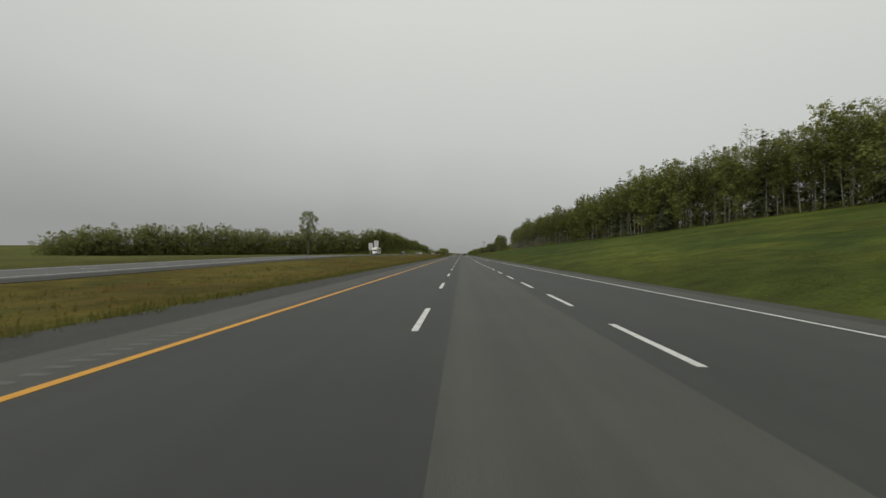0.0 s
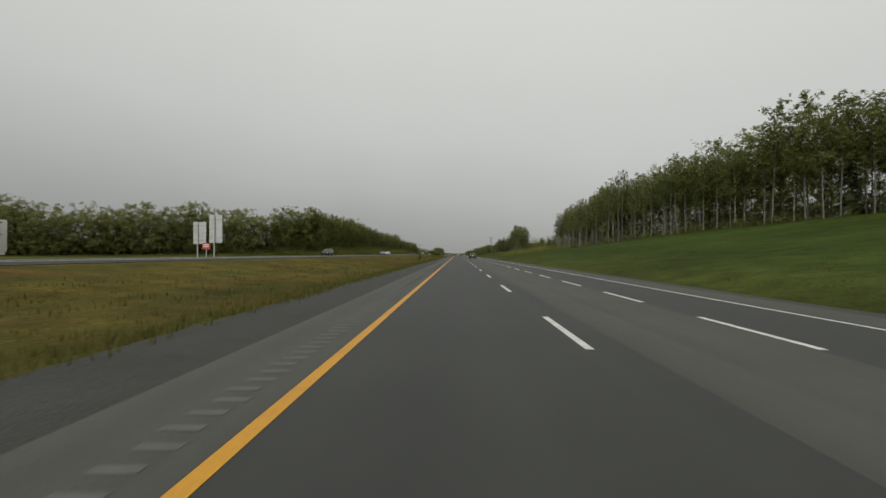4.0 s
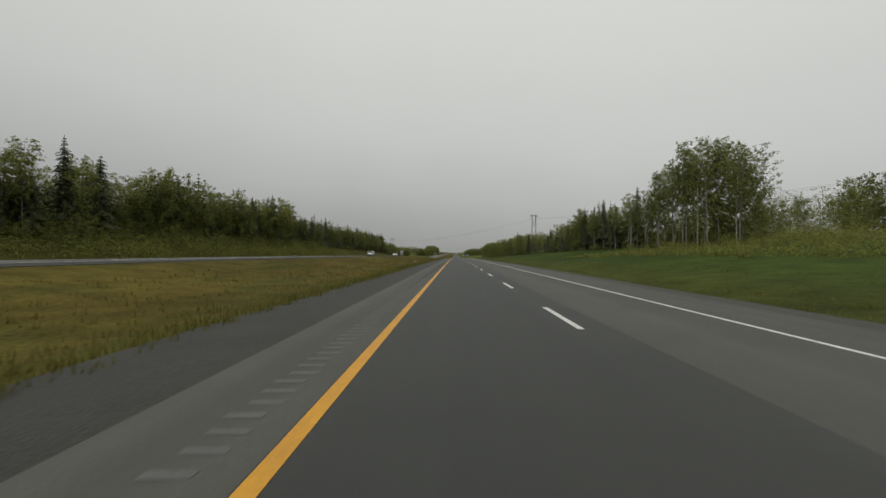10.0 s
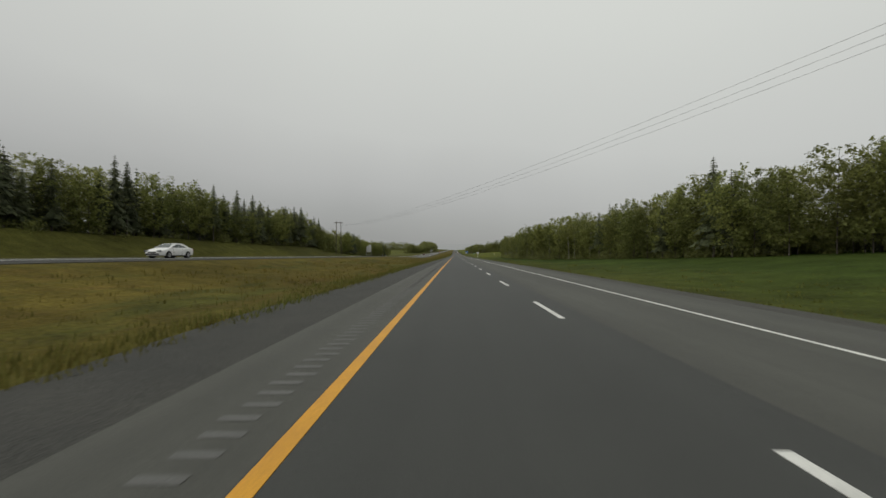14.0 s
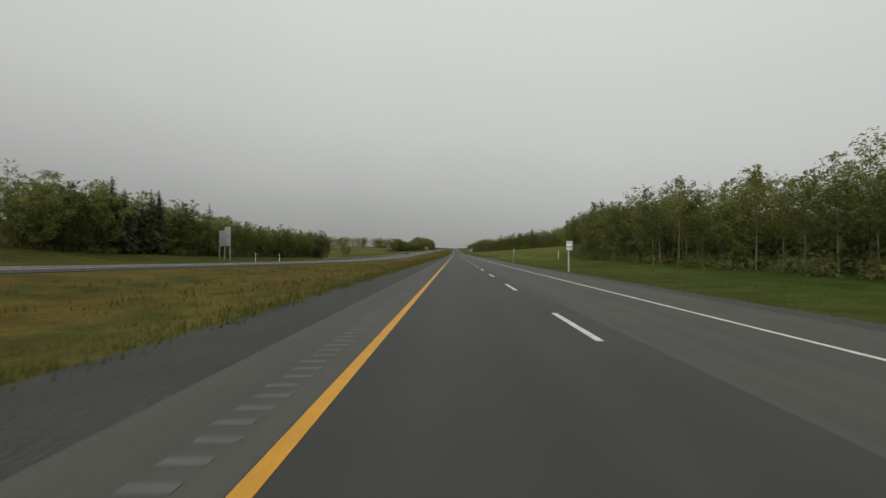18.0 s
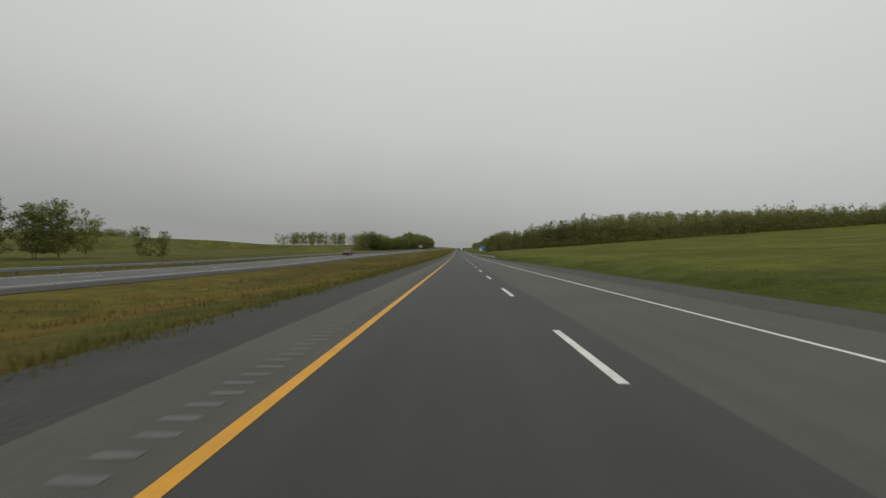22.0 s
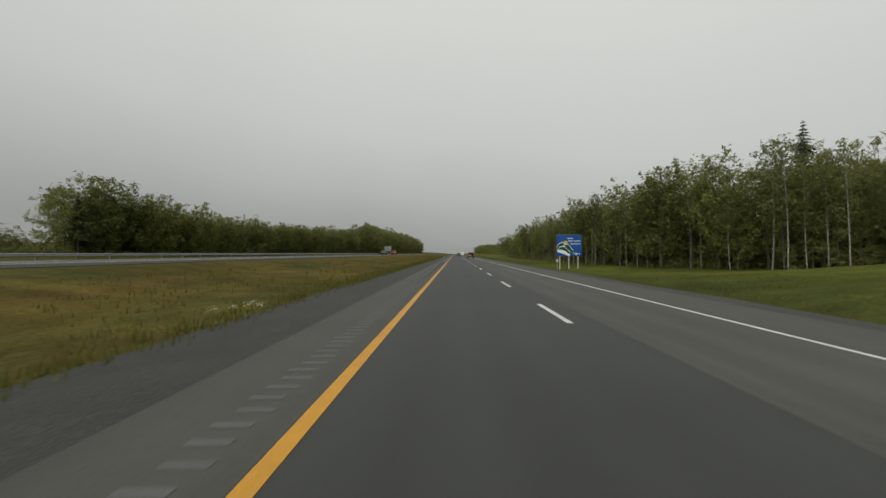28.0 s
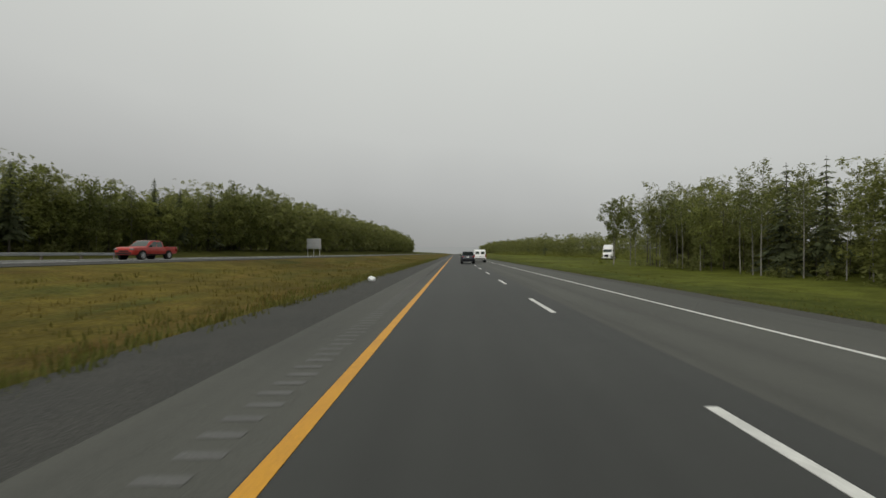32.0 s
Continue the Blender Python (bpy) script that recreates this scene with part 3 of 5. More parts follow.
BACK = {
    "poplar": [broadleaf(210 + i, 15.0, 0.22, 0.18, 200, 0.92, 12, 0.38, True) for i in range(3)],
    "broad": [broadleaf(230 + i, 12.0, 0.04, 0.28, 230, 0.92, 14, 0.40, True) for i in range(4)],
    "spruce": [spruce(250 + i, 13.0, 14, 0.10, 1) for i in range(3)],
}
BASE_H = {"poplar": 15.0, "broad": 12.0, "spruce": 13.0}


class Wood:
    """Gathers many far trees into one trunk mesh and two crown meshes."""

    def __init__(self):
        self.bits = {"trunk": [], "leaf": [], "needle": []}

    def add(self, kind, x, y, h, rng, stock):
        made = stock[kind][rng.integers(len(stock[kind]))]
        s = h / BASE_H[kind]
        a = rng.random() * 6.283
        c, d = math.cos(a), math.sin(a)
        w = s * (0.9 + 0.35 * rng.random())
        turn = np.array([[c * w, d * w, 0], [-d * w, c * w, 0], [0, 0, s]])
        off = np.array([x, y, land(x, y) - 0.1])
        self.bits["trunk"].append((made[0] @ turn + off, made[1]))
        self.bits["needle" if kind == "spruce" else "leaf"].append((made[2] @ turn + off, made[3]))

    def finish(self, name, label):
        root = tagged(new(name), label, "woodland", kind="stuff")
        for key, nm, m in (("trunk", "trunks", M["bark_dark"]), ("leaf", "foliage", M["leaf_dark"]), ("needle", "needles", M["needle"])):
            if not self.bits[key]:
                continue
            n, vs, fs = 0, [], []
            for v, f in self.bits[key]:
                vs.append(v)
                fs.append(f + n)
                n += len(v)
            ob = part(nm, mesh_of(nm, np.concatenate(vs), np.concatenate(fs), m), m, root)
            ob["kind"] = "stuff"


def kinds(y, side):
    """Shares of poplar, broad-leaved and spruce along each side."""
    if side > 0:
        return np.array([np.interp(y, [0, 320, 440, 465, 480, 600, 640, 700, 1100, 1300], [0.85, 0.9, 0.8, 0.8, 0.25, 0.25, 0.6, 0.8, 0.8, 0.8]),
                         np.interp(y, [0, 320, 440, 470, 600, 640, 700, 1100, 1300], [0.12, 0.08, 0.2, 0.35, 0.7, 0.45, 0.22, 0.18, 0.18]),
                         np.interp(y, [0, 464, 474, 560, 650, 720, 1095, 1300], [0.03, 0.0, 0.7, 0.35, 0.06, 0.0, 0.0, 0.08])])
    return np.array([np.interp(y, [0, 300, 430, 520, 700, 770, 800, 850, 1100], [0.2, 0.10, 0.2, 0.1, 0.15, 0.2, 0.8, 0.8, 0.12]),
                     np.interp(y, [0, 300, 430, 520, 700, 1100], [0.7, 0.88, 0.6, 0.4, 0.7, 0.8]),
                     np.interp(y, [0, 290, 360, 430, 520, 695, 706, 1100], [0.1, 0.0, 0.02, 0.25, 0.5, 0.55, 0.15, 0.05])])


# the power line's cleared way, where no tree stands
def cleared(x, y):
    t = (y - 537) / 161.0
    return x < 0 and abs(x - (31 - 86 * t)) * 0.882 < (6 if y < 680 else 3.5)


rng = np.random.default_rng(5)
NAMES = ("poplar", "broad", "spruce")
for side, table in ((1, _wr), (-1, _wl)):
    woods = {}
    for a, b in zip(table, table[1:]):
        run = np.array([b[1] - a[1], b[0] - a[0]])
        length = float(np.hypot(*run))
        tang = run / length
        norm = np.array([tang[1], -tang[0]])
        if norm[0] * side < 0:
            norm = -norm
        pos = 0.0
        while pos < length:
            q = pos / length
            xe, y, h = a[1] + run[0] * q, a[0] + run[1] * q, a[3] + (b[3] - a[3]) * q
            near = abs(xe) < 75 and -10 < y < 1330
            pos += 2.6 if near else 3.0 if side > 0 and 1035 < y < 1095 else 3.6
            if y < -70 or y > 1750:
                continue
            airy = side > 0 and (235 < y < 318 or 434 < y < 466)
            if airy:
                pos += -0.7 if y < 400 else 1.1
            for row in range(3 if airy and y > 400 else 4):
                gap = 2.5 if near else 3.8
                spot = np.array([xe, y]) + norm * (row * gap + rng.random() * 2.0) + tang * (rng.random() - 0.5) * gap
                x, yy = float(spot[0]), float(spot[1])
                p = kinds(yy, side)
                k = NAMES[rng.choice(3, p=p / p.sum())]
                if (row >= 3 or not near) and rng.random() < 0.85:
                    k = "broad"
                if airy and (row < 3 or y > 300) and not (y > 400 and row == 2):
                    k = "poplar"
                hh = h * (0.68 + 0.36 * rng.random() + (0.12 if rng.random() < 0.12 else 0.0)) * (1.16 if k == "spruce" and rng.random() < 0.4 else 1.0)
                if cleared(x, yy) or h < 6 or (side < 0 and 864 < yy < 1061 + (-x - 2.4) / 1.05) or (h < 8.1 and rng.random() < 0.5):
                    continue
                wood = woods.setdefault(int((yy + 60) // 220), Wood())
                kk = "aspen" if k == "poplar" and (airy or yy > 1080) and placed["aspen"] < 290 else k
                if near and (row < 1 or airy and row < 3) and placed[kk] < 290:
                    plant(kk, x, yy, hh, rng)
                else:
                    wood.add(k, x, yy, hh * (1.0 if row else 0.9), rng, ACROSS if side > 0 and 1035 < yy < 1095 else BACK if row > 2 or not near else STOCK if side > 0 else ACROSS)
    for key in sorted(woods):
        woods[key].finish("woodland", "dense mixed wood of broad-leaved trees and spruces")

# undergrowth and bushes along the woods' feet
def thicket(y0, y1, table, side, out, back, tall, per_m, size, label, material, each=46):
    n = int((y1 - y0) * per_m)
    ys = y0 + (y1 - y0) * rng.random(n)
    cs, rs = [], []
    for y in ys:
        xe = float(np.interp(y, table[:, 0], table[:, 1]))
        x = xe + side * (-out + (out + back) * rng.random())
        if abs(xe) > 260:
            continue
        r = tall * (0.35 + 0.5 * rng.random()) * (0.6 + 0.4 * noise.noise((x * 0.15, y * 0.12, 1)))
        cs.append((x, y, land(x, y) + r * 0.55))
        rs.append(max(r, 0.25))
    if not cs:
        return
    v, f = leaves(rng, np.array(cs), np.array(rs), len(cs) * each, size * 0.7)
    tagged(new("bushes", mesh_of("bushes", v, f, material)), label, "bushes", kind="stuff")


for y0, y1, many in ((-20, 220, 2.2), (220, 440, 2.2), (440, 640, 2.2), (640, 818, 1.3), (1080, 1290, 1.1)):
    thicket(y0, y1, _wr, 1, 0.2, 9.0, 2.4, many, 0.5, "shady undergrowth along the foot of the wood", M["leaf_dark"])
# young growth inside the woods, which closes the view between the trunks
for y0, y1, table, side in ((-20, 318, _wr, 1), (436, 640, _wr, 1), (640, 818, _wr, 1), (1085, 1282, _wr, 1), (290, 500, _wl, -1), (500, 705, _wl, -1), (732, 856, _wl, -1), (1118, 1330, _wl, -1)):
    thicket(y0, y1, table, side, -5.5, 12.0, 7.5 if side > 0 else 6.5, 3.4 if side > 0 else 2.6, 1.3, "dim young growth between the trunks of the wood", M["leaf_dark"], 20)
thicket(172, 296, _wl, -1, -2.0, 14.0, 10.0, 5.0, 1.8, "dim young growth inside the far wood", M["leaf_dark"], 34)
thicket(1059, 1085, _wr, 1, 8.0, 1.0, 1.4, 14.0, 0.5, "rough yellow weeds along the foot of the far wood", M["bush"], 30)
thicket(1059, 1085, _wr, 1, 1.0, 12.0, 9.0, 26.0, 1.3, "leafy edge of the wood beyond the field", M["leaf_dark"])
for y0, y1 in ((290, 480), (480, 660), (725, 860), (1115, 1300)):
    thicket(y0, y1, _wl, -1, 1.5, 8.0, 2.8, 2.2, 0.5, "shady undergrowth along the foot of the wood", M["leaf_dark"])
thicket(565, 812, _wr, 1, 1.0, 2.5, 3.6, 1.8, 0.34, "leafy saplings along the edge of the wood", M["leaf_dark"])
thicket(684, 714, _wl, -1, 4.0, 2.0, 4.0, 4.0, 0.45, "leafy saplings beside the cleared power line", M["leaf_dark"])
thicket(318, 446, _wr, 1, 7.0, 6.0, 3.2, 4.5, 0.45, "low yellow-green bushes on the bank", M["bush"])
thicket(288, 444, _wr, 1, 24.0, 1.0, 1.3, 15.0, 0.27, "tall yellow-green weeds on the bank", M["bush"])
thicket(286, 520, _wl, -1, 9.5, 1.5, 5.6, 4.5, 0.45, "low yellow-green bushes behind the opposite carriageway", M["bush"])
thicket(1276, 1500, _wr, 1, 8.0, 4.0, 3.0, 2.5, 0.5, "young bushes on the bank", M["bush"])

# a far clump on the rise beyond the field
clump = Wood()
for i in range(90):
    clump.add("broad", -470 - 190 * rng.random(), 1365 + 40 * rng.random(), 17 + 6 * rng.random(), rng, BACK)
for i in range(80):
    clump.add("broad", -95 - 150 * rng.random(), 1340 + 60 * rng.random(), 13 + 5 * rng.random(), rng, BACK)
hilltop = Wood()
for i in range(330):
    hilltop.add("broad" if i % 9 else "spruce", 62 + 330 * rng.random(), 1150 + 75 * rng.random(), 11 + 4.5 * rng.random(), rng, BACK)
hilltop.finish("woodland", "broad-leaved wood on the hill behind the field")
clump.finish("woodland", "far clump of broad-leaved trees beyond the field")

# a tall elm by itself in the field, and small trees near the field's edge
def vase_tree(seed, h, count, size):
    """A forked trunk whose limbs rise and spread into a rounded, airy crown."""
    rng2 = np.random.default_rng(seed)
    tv, tf = tube([(0, 0, -0.4), (0.15, 0, h * 0.16), (0.1, 0.1, h * 0.33)], [h * 0.020, h * 0.014, h * 0.011], 8)

    def add(path, radii):
        lv, lf = tube(path, radii, 5)
        tf.extend(tuple(j + len(tv) for j in q2) for q2 in lf)
        tv.extend(lv)
    cs, rs = [], []
    for i in range(9):
        a = 6.283 * (i + 0.7 * rng2.random()) / 9
        out = h * (0.06 + 0.17 * (i % 3) / 2 + 0.03 * rng2.random())
        top = h * (0.95 - 0.17 * (i % 3) + 0.04 * rng2.random())
        foot = h * (0.22 + 0.10 * rng2.random())
        tip = np.array([out * math.cos(a), out * math.sin(a), top])
        knee = np.array([tip[0] * 0.38, tip[1] * 0.38, foot + (top - foot) * 0.48])
        add([(0.1, 0.05, foot), knee, tip], [h * 0.0075, h * 0.0050, 0.02])
        for k in range(9):
            q = 0.34 + 0.66 * k / 8
            base = np.array([0.1, 0.05, foot]) * (1 - q) ** 2 + 2 * q * (1 - q) * knee + q * q * tip
            level = 0.40 + 0.56 * (k + rng2.random()) / 9
            wide = 0.265 * math.sqrt(max(0.04, 1 - ((level - 0.66) / 0.33) ** 2)) * math.sqrt(rng2.random())
            turn_ = a + 1.1 * (rng2.random() - 0.5)
            end = np.array([h * wide * math.cos(turn_), h * wide * math.sin(turn_), h * level])
            add([base, (base + end) / 2 + np.array([0, 0, 0.15]), end], [h * 0.0028, h * 0.002, 0.012])
            cs.append(end)
            rs.append(h * (0.040 + 0.026 * rng2.random()))
    cv, cf = leaves(rng2, np.array(cs), np.array(rs), count, size)
    return np.array(tv), np.array(tf), cv, cf


elm = tree_thing("elm_tree", "tall lone elm with forked limbs and a rounded airy crown", vase_tree(301, 22.0, 7500, 0.36), M["bark_dark"], M["leaf_dark"])
elm.matrix_basis = pose(-74, 190, land(-74, 190) - 0.1)
elm.scale = (0.86, 0.86, 1.0)
for x, y, h in ((-70, 914, 7.5), (-68, 917, 6.5), (-87, 912, 12.5), (-90, 915, 13), (-92, 912, 12), (-85, 916, 11), (-95, 914, 12.5), (-101, 905, 14), (-104, 908, 13.5), (-99, 909, 13), (-107, 906, 13), (150, 838, 5), (160, 850, 5)):
    plant("broad", x, y, h, rng)

plant("spruce", 37.5, 1107.5, 17.0, rng)
# tall spruces over the wood by the power line
for x, y, h in ((-63, 689, 13.6), (-64.5, 690.5, 12.2), (-63, 694.6, 13.4), (-63.5, 697, 12.6), (-64.5, 698, 12.0), (-63.5, 702, 10.8), (-64.5, 712, 8.2), (-65, 714.5, 7.4)):
    plant("spruce", x, y, h, rng)
corner = Wood()
for i in range(70):
    q = rng.random()
    corner.add("broad", -57.5 - 6 * rng.random() - 2.5 * q, 686 + 31 * q, (9.6 - 3.4 * q) * (0.8 + 0.3 * rng.random()), rng, STOCK)
corner.finish("woodland", "low broad-leaved trees beside the cleared power line")
for x, y, h in ((23, 1277, 11), (25.5, 1283, 12), (27, 1280, 10)):
    plant("poplar", x, y, h, rng)

# lower trees on the rise behind the bushes
rise = Wood()
for i in range(75):
    rise.add("broad", 42 + 52 * rng.random(), 440 + 34 * rng.random(), 6 + 4.5 * rng.random(), rng, STOCK)
rise.finish("woodland", "lower broad-leaved wood behind the poplars")
for i in range(10):
    plant("poplar" if i % 3 else "broad", 58 + 30 * rng.random(), 430 + 26 * rng.random(), 9 + 4 * rng.random(), rng)

# a shrub and a pale boulder standing in the median
cs = np.array([(-13.0 + 0.28 * rng.normal(), 261.5 + 0.28 * rng.normal(), 0.35 + 1.2 * i / 10) for i in range(10)])
for c in cs:
    c[2] += land(-13.0, 261.5)
v, f = leaves(rng, cs, 0.62 - 0.03 * np.arange(10), 900, 0.20)
shrub = new("shrub", mesh_of("shrub", v, f, M["leaf_dark"]))
tagged(shrub, "small dark shrub growing in the dry median grass", "shrub")
bm = bmesh.new()
bmesh.ops.create_icosphere(bm, subdivisions=4, radius=0.42, matrix=Matrix.Diagonal((1.0, 0.8, 0.62, 1)))
for v in bm.verts:
    v.co += v.co.normalized() * (0.10 * noise.noise(v.co * 3.1) + 0.03 * noise.noise(v.co * 9))
rock_mat = mat("pale_stone", (0.20, 0.165, 0.095), 0.9, spots=(0.13, 0.11, 0.065), scale=4.0, fine=(20, 0.25), bump=0.5, bump_scale=12)
rock = new("boulder", bpy.data.meshes.new("boulder"))
bm.to_mesh(rock.data)
bm.free()
rock.data.materials.append(rock_mat)
rock.location = (-11.2, 456.5, land(-11.2, 456.5) + 0.12)
tagged(rock, "pale tan boulder half sunk in the median grass", "boulder")

# distant ridge closing the view, its mist painted as even grey emission
bv = [(x, 4300 + 0.00004 * x * x, z) for z in (-60, 1) for x in np.arange(-4000, 4001, 50)]
nb_ = len(bv) // 2
bv = [(x, y, z if z < 0 else 55 + 26 * noise.noise((x * 0.0011, 2, 0)) + 5 * noise.noise((x * 0.012, 7, 0))) for x, y, z in bv]
misty = mat("mist_painted_glow", (0.05, 0.05, 0.05), 1.0, spec=0.0)
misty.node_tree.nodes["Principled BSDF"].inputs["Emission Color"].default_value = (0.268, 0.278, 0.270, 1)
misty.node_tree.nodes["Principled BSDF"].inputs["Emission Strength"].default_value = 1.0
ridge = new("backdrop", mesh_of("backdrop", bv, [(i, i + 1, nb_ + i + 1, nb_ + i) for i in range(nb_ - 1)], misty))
tagged(ridge, "far wooded ridge, its mist painted as an even grey glow", "backdrop", kind="structure")

# ---- grass tufts along the verges ----
def tufts(name, label, material, n, pick, tall, blades=6):
    r2 = np.random.default_rng(len(label) + n)
    v = np.zeros((n * blades * 3, 3))
    k = 0
    for i in range(n):
        x, y = pick(r2)
        z = land(x, y) - 0.03
        hh = tall * (0.5 + 0.8 * r2.random())
        for b in range(blades):
            a = r2.random() * 6.283
            px, py = x + 0.16 * r2.normal(), y + 0.16 * r2.normal()
            lean = hh * (0.15 + 0.45 * r2.random())
            c, d = math.cos(a), math.sin(a)
            v[k] = (px - d * 0.022, py + c * 0.022, z)
            v[k + 1] = (px + d * 0.022, py - c * 0.022, z)
            v[k + 2] = (px + c * lean, py + d * lean, z + hh)
            k += 3
    tagged(new(name, mesh_of(name, v, np.arange(len(v)).reshape(-1, 3), material)), label, "grass", kind="stuff")


tufts("grass", "tawny dry grass on the median", M["grass_dry"], 24000, lambda r: (-7.8 - 13 * r.random() ** 1.5, 1330 * r.random()), 0.24, 5)
tufts("grass", "green weeds at the edge of the median", M["grass_green"], 22000, lambda r: (-7.35 - 3.0 * r.random() ** 1.6, 1330 * r.random()), 0.26, 5)


def right_verge(r):
    y = 1330 * r.random()
    return float(gravel_edge(y)) + 0.1 + 9 * r.random() ** 1.7, y


tufts("grass", "green grass on the outer verge", M["grass_green"], 12000, right_verge, 0.15)

# ---- more materials ----
M["galvanised"] = mat("galvanised_steel", (0.34, 0.35, 0.36), 0.6, 0.7, spots=(0.26, 0.27, 0.28), scale=1.5, fine=(30, 0.1))
M["steel_grey"] = mat("grey_sign_back", (0.42, 0.43, 0.43), 0.55, 0.2, spots=(0.36, 0.37, 0.37), scale=1.0)
M["wood_post"] = mat("weathered_post", (0.44, 0.43, 0.40), 0.85, spots=(0.34, 0.33, 0.30), scale=2.0, fine=(14, 0.2))
M["rail_post"] = mat("brown_rail_post", (0.17, 0.145, 0.115), 0.9, spots=(0.12, 0.10, 0.08), scale=2.0, fine=(14, 0.2))
M["pole_wood"] = mat("brown_pole", (0.085, 0.070, 0.055), 0.9, spots=(0.055, 0.045, 0.038), scale=1.0, fine=(12, 0.25))
M["wire"] = mat("dark_wire", (0.08, 0.08, 0.08), 0.6, 0.4)
M["sign_blue"] = mat("blue_sign_sheet", (0.008, 0.070, 0.27), 0.4, spots=(0.010, 0.080, 0.30), scale=0.6)
M["sign_white"] = mat("white_sign_sheet", (0.72, 0.74, 0.74), 0.4, spots=(0.66, 0.68, 0.68), scale=0.8)
M["sign_green"] = mat("green_sign_sheet", (0.02, 0.22, 0.13), 0.4, spots=(0.02, 0.25, 0.15), scale=1.0)
M["sign_yellow"] = mat("yellow_sign_sheet", (0.70, 0.50, 0.03), 0.4, spots=(0.6, 0.43, 0.03), scale=2.0)
M["sign_orange"] = mat("orange_sign_sheet", (0.44, 0.17, 0.03), 0.5, spots=(0.36, 0.14, 0.03), scale=2.0)
M["sign_red"] = mat("red_sign_sheet", (0.42, 0.03, 0.03), 0.4, spots=(0.36, 0.03, 0.03), scale=1.0)
M["hill_green"] = mat("dark_green_sheet", (0.012, 0.060, 0.040), 0.4, spots=(0.014, 0.07, 0.045), scale=1.0)
M["black"] = mat("black_plastic", (0.012, 0.012, 0.013), 0.7, spots=(0.017, 0.017, 0.017), scale=2.0, spec=0.12)
M["rubber"] = mat("tyre_rubber", (0.018, 0.018, 0.018), 0.85, spots=(0.03, 0.029, 0.027), scale=3.0, spec=0.2)
M["alloy"] = mat("alloy_wheel", (0.50, 0.50, 0.51), 0.42, 0.55, spots=(0.38, 0.38, 0.39), scale=3.0)
M["alloy_dark"] = mat("dull_alloy_wheel", (0.19, 0.19, 0.195), 0.45, 0.6, spots=(0.13, 0.13, 0.135), scale=3.0)
M["tail_red"] = mat("red_lamp_lens", (0.17, 0.008, 0.008), 0.2, spots=(0.22, 0.012, 0.012), scale=4.0, coat=0.5)
M["lamp_clear"] = mat("clear_lamp_lens", (0.16, 0.165, 0.165), 0.15, 0.3, spots=(0.12, 0.122, 0.125), scale=6.0, coat=0.5)
# opaque panes: tint and mirrored grey-green surroundings both painted into the base colour
M["glass_dark"] = mat("car_glass_tint_and_reflection", (0.062, 0.076, 0.068), 0.06, spots=(0.050, 0.062, 0.056), scale=0.8, spec=0.5)
M["glass_rear"] = mat("dark_tinted_rear_glass", (0.016, 0.020, 0.019), 0.14, spots=(0.012, 0.015, 0.014), scale=0.8, spec=0.05)
M["beige"] = mat("tan_canvas", (0.40, 0.34, 0.25), 0.8, spots=(0.32, 0.27, 0.2), scale=4.0)


def paint(name, c, metal=0.0, rough=0.32, coat=0.25, spec=0.35):
    return mat(name, c, rough, metal, spots=tuple(v * 0.86 for v in c), scale=1.1, coat=coat, spec=spec)


PAINT = {"black": paint("black_car_paint", (0.011, 0.012, 0.013), 0.0, 0.22, 0.55, 0.45), "red": paint("red_car_paint", (0.37, 0.030, 0.021)), "white": paint("white_car_paint", (0.74, 0.74, 0.73)),
         "silver": paint("silver_car_paint", (0.34, 0.35, 0.37), 0.5), "maroon": paint("maroon_car_paint", (0.13, 0.02, 0.02)), "grey": paint("grey_car_paint", (0.075, 0.08, 0.085), 0.3),
         "cream": paint("cream_coach_paint", (0.66, 0.64, 0.58)), "dark": paint("dark_blue_car_paint", (0.028, 0.032, 0.042))}


# ---- shapes ----
def box(bm, x, y, z, sx, sy, sz, bevel=0.0, seg=2):
    """A box by its centre and size added to a bmesh, its edges rounded."""
    r = bmesh.ops.create_cube(bm, size=1.0, matrix=Matrix.Translation((x, y, z)) @ Matrix.Diagonal((sx, sy, sz, 1)))
    if bevel:
        edges = {e for v in r["verts"] for e in v.link_edges}
        bmesh.ops.bevel(bm, geom=list(edges), offset=bevel, segments=seg, profile=0.6, affect="EDGES")
    return bm


def boxed(x, y, z, sx, sy, sz, bevel=0.0):
    return box(bmesh.new(), x, y, z, sx, sy, sz, bevel)


def rod(a, b, r, sides=8, r2=None):
    """A round bar between two points."""
    bm = bmesh.new()
    a, b = Vector(a), Vector(b)
    q = (b - a).to_track_quat("Z", "Y").to_matrix().to_4x4()
    bmesh.ops.create_cone(bm, cap_ends=True, segments=sides, radius1=r, radius2=r if r2 is None else r2, depth=(b - a).length, matrix=Matrix.Translation((a + b) / 2) @ q)
    return bm


def slab(points, thick, normal):
    """A thin plate from its outline, thickened along its normal."""
    bm = bmesh.new()
    n = Vector(normal) * thick
    lo = [bm.verts.new(p) for p in points]
    hi = [bm.verts.new(Vector(p) + n) for p in points]
    bm.faces.new(hi)
    bm.faces.new(lo[::-1])
    for i in range(len(lo)):
        j = (i + 1) % len(lo)
        bm.faces.new((lo[i], lo[j], hi[j], hi[i]))
    return bm


def smooth_part(name, bm, material, parent, label="", angle=38):
    bmesh.ops.recalc_face_normals(bm, faces=bm.faces[:])
    ob = part(name, bm, material, parent, label)
    ob.data.polygons.foreach_set("use_smooth", [True] * len(ob.data.polygons))
    ob.data.set_sharp_from_angle(angle=radians(angle))
    return ob


